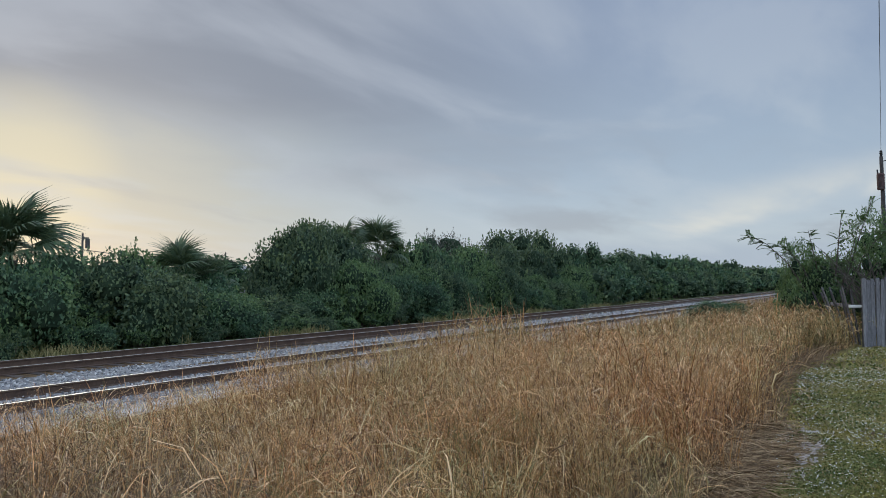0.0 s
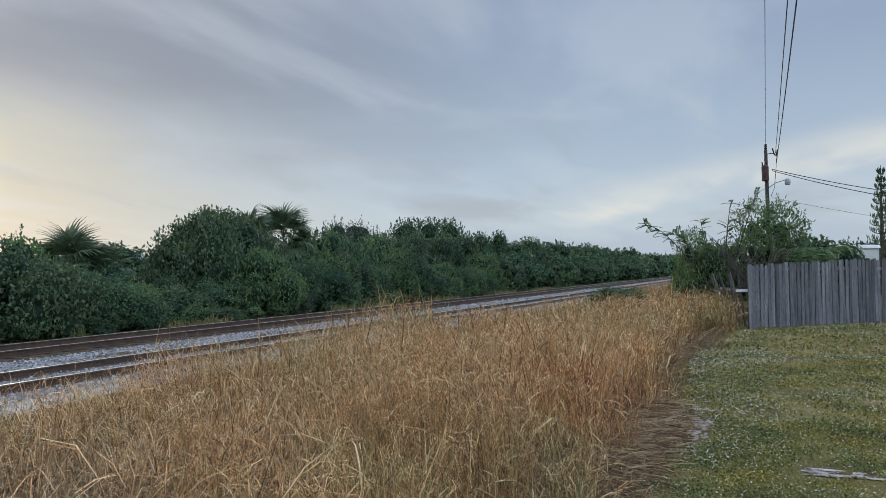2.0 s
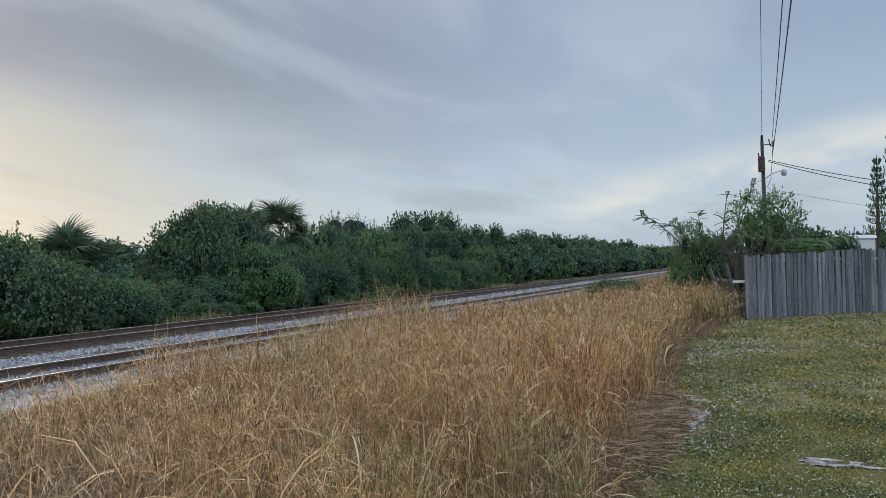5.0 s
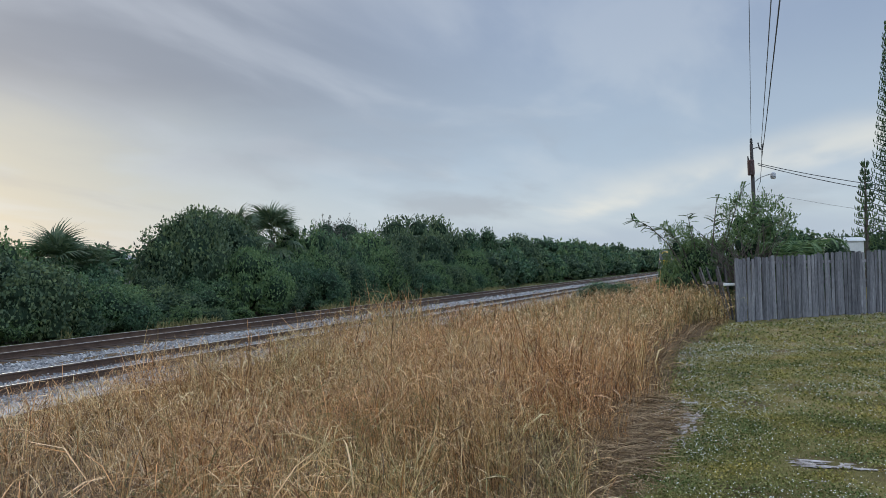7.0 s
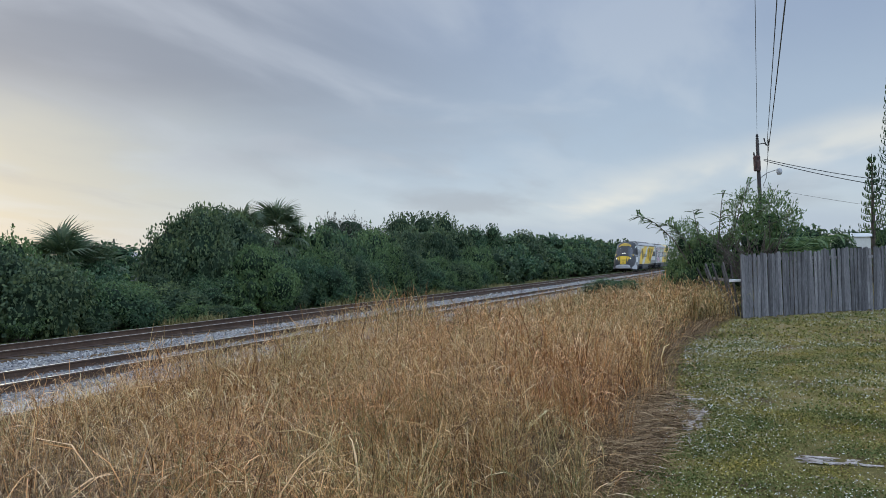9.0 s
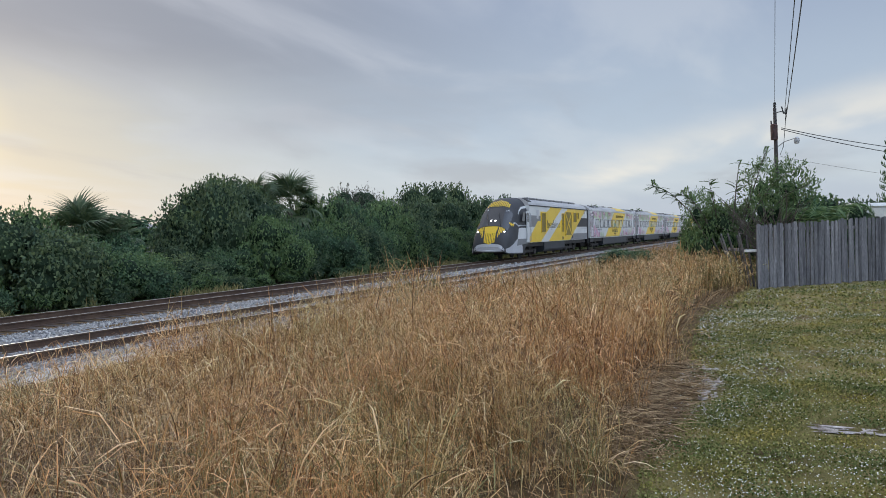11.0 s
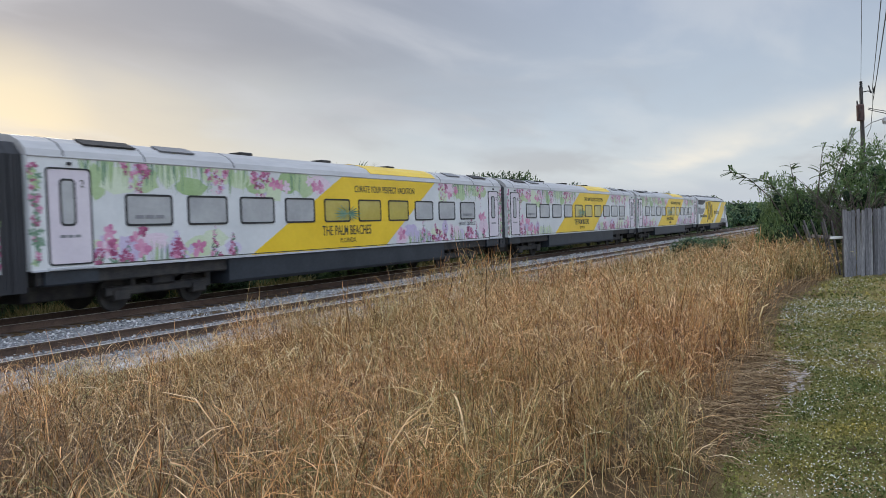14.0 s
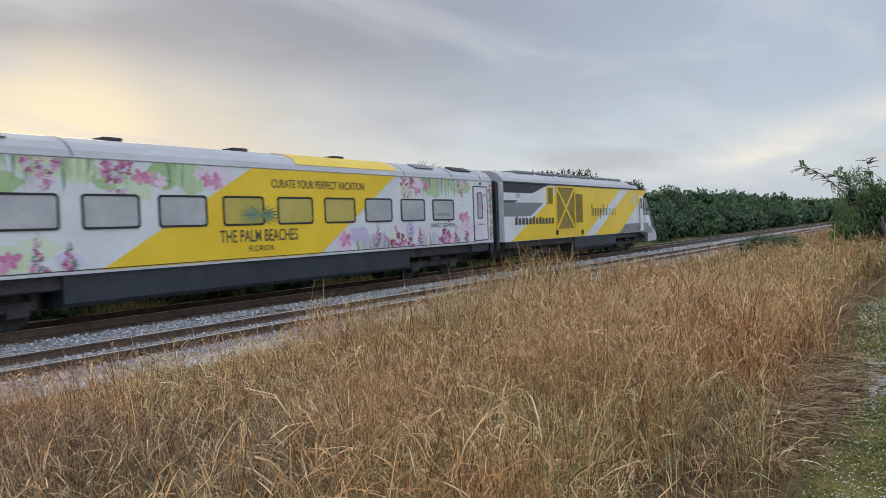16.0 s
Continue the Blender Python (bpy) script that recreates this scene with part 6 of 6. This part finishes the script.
def build_tall_grass():
    r = np.random.default_rng(21)
    vs = {"dry": [], "drygreen": [], "seed": [], "dipshade": []}

    def grow(x, y, per, wide, seed_share):
        """Tufts at x, y: fine stems, each with narrow leaves that bow over and hang."""
        n = len(x)
        hh = tall_height(x, y) * r.uniform(0.82, 1.14, n)
        green = ((lumps(x * 0.7 + 5, y * 0.8) > 0.35) & (r.random(n) < 0.4)) | (r.random(n) < np.clip((x - 12) / 14, 0, 0.45))
        blown = 3.4 + 1.9 * lumps(x * 0.45 + 2, y * 0.4)
        stems, leaves = max(6, per // 4), per - per // 4
        idx = np.repeat(np.arange(n), stems)
        m = len(idx)
        ang, rad = r.uniform(0, 6.283, m), 0.15 * np.sqrt(r.random(m)) * (1 + wide * 14)
        bx, by = x[idx] + np.cos(ang) * rad, y[idx] + np.sin(ang) * rad
        base = np.stack([bx, by, gz(bx, by) - 0.03], 1)
        ln = hh[idx] * r.uniform(0.55, 1.2, m)
        az = np.where(r.random(m) < 0.5, ang, blown[idx] + r.normal(0, 0.7, m))
        el, bow = radians(86) - np.abs(r.normal(0, 0.17, m)), r.gamma(2.0, 0.26, m)
        wd = wide * r.uniform(0.5, 0.95, m)
        # tufts in this oval take the darker colour, as shade in a dip
        dipshade = ((x - 2.7) / 1.3) ** 2 + ((y - 4.3) / 1.5) ** 2 + 0.5 * lumps(x * 1.4, y * 1.3 + 2) < 1.0
        dipshade = (dipshade & (r.random(n) < 0.8))[idx]
        isg = green[idx] & (r.random(m) < 0.75) & ~dipshade
        seeded = (r.random(m) < seed_share) & ~isg
        ctr = np.zeros((m, 4, 3))
        for key, sel, prof in (("dry", ~isg & ~seeded & ~dipshade, [0.9, 0.8, 0.6, 0.25]), ("dipshade", dipshade & ~seeded, [0.9, 0.8, 0.6, 0.25]), ("dry", seeded, [0.8, 0.6, 1.9, 0.5]), ("drygreen", isg, [0.9, 0.8, 0.6, 0.2])):
            v, q, c = arching(r, base[sel], az[sel], ln[sel], el[sel], bow[sel], wd[sel], prof, 2.2)
            vs[key].append((v, q))
            ctr[sel] = c
        # leaves spring from the stems at any height
        per_stem = max(1, leaves // stems)
        li = np.repeat(np.arange(m), per_stem)
        k = len(li)
        f = r.uniform(0.1, 2.75, k)
        j = np.minimum(f.astype(int), 2)
        fb = ctr[li, j] + (ctr[li, j + 1] - ctr[li, j]) * (f - j)[:, None]
        la = r.uniform(0, 6.283, k)
        ll = hh[idx][li] * r.uniform(0.12, 0.40, k)
        le, lb = r.uniform(0.2, 1.35, k), r.uniform(0.5, 2.5, k)
        lw = wide * r.uniform(0.55, 1.25, k)
        lg = isg[li]
        prof = [0.6, 1.0, 0.75, 0.12] if wide < 0.008 else [0.7, 1.0, 0.12]
        for key, sel in (("dry", ~lg & ~dipshade[li]), ("dipshade", dipshade[li]), ("drygreen", lg)):
            vs[key].append(arching(r, fb[sel], la[sel], ll[sel], le[sel], lb[sel], lw[sel], prof)[:2])
        # some broader leaves in the upper half, coloured pale as painted highlights
        b = (f > 1.2) & (r.random(k) < 0.08) & ~dipshade[li]
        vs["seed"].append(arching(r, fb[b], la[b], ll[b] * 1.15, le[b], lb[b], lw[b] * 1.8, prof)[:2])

    for r0, r1, dens, per, wide, ss in ((1.5, 7, 40, 96, 0.0042, 0.05), (7, 15, 19, 84, 0.0060, 0.14), (15, 30, 7, 74, 0.0098, 0.25), (30, 75, 2.4, 52, 0.017, 0.2)):
        area = 1.2 * (r1 * r1 - r0 * r0) / 2
        n = int(area * dens)
        rr = np.sqrt(r.uniform(r0 * r0, r1 * r1, n))
        az = r.uniform(radians(0), radians(68.7), n)
        x, y = rr * np.cos(az), rr * np.sin(az)
        k = (y > edge(x) + r.uniform(0, 0.25, n)) & (y < 9.9 + r.uniform(-0.6, 0.5, n))
        k &= r.random(n) < np.clip(0.52 + 1.2 * lumps(x * 3.0 + 1, y * 2.8), 0.07, 1.0)
        grow(x[k], y[k], per, wide, ss)
    # on past the view, thinner
    n = 420
    rr, az = np.sqrt(r.uniform(2.2, 90, n)), r.uniform(radians(68), radians(125), n)
    x, y = rr * np.cos(az), rr * np.sin(az)
    k = (y > edge(x) + 0.1) & (y < 9.8)
    grow(x[k], y[k], 44, 0.008, 0.08)
    # tall grass round the fence end and on to the far verge
    x, y = r.uniform(21, 30, 260), r.uniform(0.9, 3.2, 260)
    grow(x, y, 60, 0.011, 0.1)
    x = r.uniform(10, 75, 520)
    y = 20.75 + r.uniform(-0.25, 0.6, 520)
    k = lumps(x * 0.6, y) > -0.1
    x, y = x[k], y[k]
    n = len(x)
    idx = np.repeat(np.arange(n), 26)
    m = len(idx)
    base = np.stack([x[idx] + r.normal(0, 0.15, m), y[idx] + r.normal(0, 0.12, m), np.full(m, -0.72)], 1)
    hg = r.uniform(0.2, 0.62, m)
    vs["drygreen"].append(blades(r, base, hg, r.normal(0, 0.18, (m, 2)), np.full(m, 0.03), [0.9, 1.0, 0.75, 0.12]))
    # single tall seed stalks over the field
    n = 900
    x, y = r.uniform(2, 26, n), np.where(r.random(n) < 0.7, r.uniform(7.5, 10.4, n), r.uniform(2, 10.3, n))
    base = np.stack([x, y, gz(x, y)], 1)
    vs["dry"].append(blades(r, base, tall_height(x, y) * r.uniform(1.0, 1.45, n), r.normal(-0.02, 0.25, (n, 2)), np.full(n, 0.002) + 0.00027 * x, [0.8, 0.7, 0.6, 0.6, 1.6, 1.8, 0.3], 2.4))
    # feathery seed heads nodding over the stems; their pale colour also brightens the tops
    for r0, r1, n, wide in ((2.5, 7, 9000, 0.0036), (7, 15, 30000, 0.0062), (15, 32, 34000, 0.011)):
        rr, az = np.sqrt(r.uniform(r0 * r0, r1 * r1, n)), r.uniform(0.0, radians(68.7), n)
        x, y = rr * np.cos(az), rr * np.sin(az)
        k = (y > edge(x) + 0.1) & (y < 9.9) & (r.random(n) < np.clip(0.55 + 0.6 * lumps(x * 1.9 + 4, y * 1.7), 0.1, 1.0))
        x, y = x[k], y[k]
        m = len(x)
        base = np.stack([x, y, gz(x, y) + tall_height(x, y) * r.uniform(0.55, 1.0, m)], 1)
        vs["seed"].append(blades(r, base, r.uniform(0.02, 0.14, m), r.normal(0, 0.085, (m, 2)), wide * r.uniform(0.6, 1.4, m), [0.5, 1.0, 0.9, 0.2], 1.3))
    for key, name, lab in (("seed", "seed_heads", "pale feathery seed heads and highlight leaves over the dry grass"), ("dry", "dry_grass", "tall straw-coloured dry grass with seed heads"), ("dipshade", "grey_dead_grass", "grass given a darker colour to stand for a shaded dip"), ("drygreen", "greenish_grass", "half-dry greenish stems among the straw grass")):
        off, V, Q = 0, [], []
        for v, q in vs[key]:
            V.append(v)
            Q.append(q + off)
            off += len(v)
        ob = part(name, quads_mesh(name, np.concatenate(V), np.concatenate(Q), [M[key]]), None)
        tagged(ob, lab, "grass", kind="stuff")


build_tall_grass()


def build_lawn():
    r = np.random.default_rng(33)
    V, Q, off = [], [], 0
    for r0, r1, dens, wide, hg in ((4, 9, 2400, 0.0048, 0.036), (9, 16, 900, 0.008, 0.042), (16, 30, 200, 0.018, 0.05)):
        n = int(0.36 * (r1 * r1 - r0 * r0) / 2 * dens)
        rr, az = np.sqrt(r.uniform(r0 * r0, r1 * r1, n)), r.uniform(radians(-11), radians(12), n)
        x, y = rr * np.cos(az), rr * np.sin(az)
        bare = ((((x - 6.95) / 0.28) ** 2 + ((y + 0.45) / 0.45) ** 2 < 1) | (((x - 8.2) / 1.0) ** 2 + ((y - 0.95) / 0.42) ** 2 < 1))
        k = (y < edge(x) + 0.1) & (x < 22 - 0.0 * y) & ~(bare & (r.random(n) < 0.9)) & (lumps(x * 2.2, y * 2.2) + r.normal(0, 0.5, n) > -0.75)
        x, y = x[k], y[k]
        m = len(x)
        h = hg * r.uniform(0.5, 1.5, m)
        v, q = blades(r, np.stack([x, y, np.full(m, -0.012)], 1), h, r.normal(0, 0.03, (m, 2)), wide * r.uniform(0.6, 1.4, m), [1.0, 0.9, 0.2])
        V.append(v)
        Q.append(q + off)
        off += len(v)
    tagged(part("lawn_grass", quads_mesh("lawn_grass", np.concatenate(V), np.concatenate(Q), [M["turf"]]), None), "short mown green and yellowing lawn grass", "grass", kind="stuff")
    V, Q, off = [], [], 0
    for r0, r1, dens, size in ((4, 9, 5200, 0.021), (9, 16, 1300, 0.030), (16, 28, 190, 0.055)):
        n = int(0.36 * (r1 * r1 - r0 * r0) / 2 * dens)
        rr, az = np.sqrt(r.uniform(r0 * r0, r1 * r1, n)), r.uniform(radians(-11), radians(12), n)
        x, y = rr * np.cos(az), rr * np.sin(az)
        k = (y < edge(x) - 0.1) & (lumps(x * 1.7 + 2, y * 2.6) + 0.9 * lumps(x * 5, y * 6) + r.normal(0, 0.3, n) > -0.5) & (x + 1.11 * (y - 0.5) < 21.6)
        worn = (((x - 8.2) / 0.8) ** 2 + ((y - 0.74) / 0.2) ** 2 < 1) | (((x - 6.88) / 0.16) ** 2 + ((y + 0.5) / 0.36) ** 2 < 1)
        k &= ~(worn & (r.random(n) < 0.85))
        x, y = x[k], y[k]
        m = len(x)
        v, q = leaf_quads(r, np.stack([x, y, r.uniform(0.002, 0.03, m)], 1), np.tile([0.0, 0.0, 1.6], (m, 1)), size, 0.8, 0.5)
        v[:, 2] = np.maximum(v[:, 2], 0.0)
        V.append(v)
        Q.append(q + off)
        off += len(v)
    tagged(part("lawn_clover", quads_mesh("lawn_clover", np.concatenate(V), np.concatenate(Q), [M["clover"]]), None), "low green clover patches in the lawn", "lawn weeds", kind="stuff")
    # small white flowers
    n = 24000
    rr, az = np.sqrt(r.uniform(16, 27 ** 2, n)), r.uniform(radians(-10.5), radians(9), n)
    near = r.uniform(4.2, 16, n)
    rr = np.where(r.random(n) < 0.55, near, rr)
    x, y = rr * np.cos(az), rr * np.sin(az)
    k = (y < edge(x) - 0.15) & (lumps(x * 1.3 + 3, y * 1.6) + 0.4 * lumps(x * 4 + 1, y * 5) + r.normal(0, 0.7, n) > 0.3) & (x + 0.95 * (y - 0.5) * 1.17 < 21.6)
    x, y = x[k], y[k]
    m = len(x)
    z = r.uniform(0.03, 0.07, m)
    s = 0.0034 + 0.00040 * x
    a = r.uniform(0, 1.57, m)
    c, d = np.cos(a) * s, np.sin(a) * s
    tilt = r.uniform(-0.6, 0.6, m) * s
    v = np.stack([np.stack([x + c, y + d, z + tilt], 1), np.stack([x - d, y + c, z], 1), np.stack([x - c, y - d, z - tilt], 1), np.stack([x + d, y - c, z + s * 0.5], 1)], 1).reshape(-1, 3)
    tagged(part("lawn_flowers", quads_mesh("lawn_flowers", v, np.arange(4 * m).reshape(-1, 4), [M["petal"]]), None), "tiny white flowers scattered over the lawn", "flowers", kind="stuff")
    # bare sandy spots, each in ragged scraps with the turf showing between them
    for x0, y0, a, b, count, seed in ((6.88, -0.50, 0.12, 0.30, 11, 1), (6.35, -0.35, 0.05, 0.12, 3, 7), (8.2, 0.72, 0.55, 0.13, 12, 2), (9.5, 0.80, 0.2, 0.12, 5, 6), (7.3, 0.70, 0.3, 0.10, 6, 3)):
        for j in range(count):
            cx, cy = x0 + a * r.uniform(-0.8, 0.8), y0 + b * r.uniform(-0.8, 0.8)
            ra, rb = a * r.uniform(0.16, 0.42), b * r.uniform(0.2, 0.45)
            pts = []
            for t in [6.283 * i / 24 for i in range(24)]:
                k = 1 + 0.9 * noise.noise((math.cos(t) * 2.5 + j, math.sin(t) * 2.5, seed)) + 0.6 * noise.noise((math.cos(t) * 7, math.sin(t) * 7 + j, seed + 9))
                pts.append((cx + ra * k * math.cos(t), cy + rb * k * math.sin(t)))
            s = Shape()
            s.add([(px, py, ground_height(px, py) + 0.006 + 0.0015 * j) for px, py in pts] + [(cx, cy, ground_height(cx, cy) + 0.014 + 0.0015 * j)], [(i, (i + 1) % 24, 24) for i in range(24)])
            tagged(part("bare_sand", s, M["sand"], smooth=True), "pale bare sandy spot worn in the lawn", "sand", kind="structure")
    # straw trodden flat at the foot of the tall grass, in a low heap
    n = 8500
    x, y = r.normal(7.4, 1.0, n), r.normal(1.12, 0.24, n)
    k = (y > 0.84 + 0.16 * lumps(x * 3, y * 3)) & (y < 1.7) & (x > 5.0) & (x < 9.6)
    x, y = x[k], y[k]
    m = len(x)
    heap = 0.16 * np.clip((y - 0.7) / 0.7, 0, 1) * np.clip(0.6 + 0.7 * lumps(x * 2.2, y * 2.0), 0.1, 1.2)
    az = np.where(r.random(m) < 0.25, -2.2 + r.normal(0, 0.7, m) + 0.6 * lumps(x, y), r.uniform(0, 6.283, m))
    v, q, _ = arching(r, np.stack([x, y, gz(x, y) + heap * r.uniform(0.1, 1.0, m) + 0.005], 1), az, r.uniform(0.10, 0.36, m), r.uniform(-0.05, 0.35, m), r.uniform(0.05, 0.55, m), r.uniform(0.004, 0.009, m), [0.8, 1.0, 0.9, 0.3])
    v[:, 2] = np.maximum(v[:, 2], 0.004 + np.repeat(gz(x, y), 8))
    # stalks that lean out of the standing grass over the heap
    n = 420
    x = r.uniform(4.5, 21.5, n)
    y = edge(x) + r.uniform(0.1, 0.55, n)
    v2, q2, _ = arching(r, np.stack([x, y, gz(x, y)], 1), r.normal(-1.7, 0.9, n), r.uniform(0.35, 0.8, n), r.uniform(0.8, 1.4, n), r.uniform(0.7, 1.9, n), 0.004 + 0.00035 * x, [0.8, 1.0, 0.9, 0.9, 0.7, 0.2], 1.2)
    v2[:, 2] = np.maximum(v2[:, 2], 0.01 - 0.06)
    v, q = np.concatenate([v, v2]), np.concatenate([q, q2 + len(v)])
    tagged(part("flattened_straw", quads_mesh("flattened_straw", v, q, [M["thatch"]]), None), "flattened dry straw lying beside the lawn", "straw", kind="stuff")


build_lawn()


RUN_T = [0.0, 11.5, 12.0, 12.5, 13.5, 14.0, 14.5, 15.0, 15.5, 16.0]
RUN_X = [391.0, 56.2, 41.9, 27.75, -1.5, -16.15, -31.2, -45.1, -60.2, -75.3]


def motions():
    """The whole train runs along the far track, towards smaller x."""
    for ob, offset in train:
        walk(ob, [(i * 0.1, pose(float(np.interp(i * 0.1, RUN_T, RUN_X)) + offset, FAR, RAIL)) for i in range(161)])


motions()
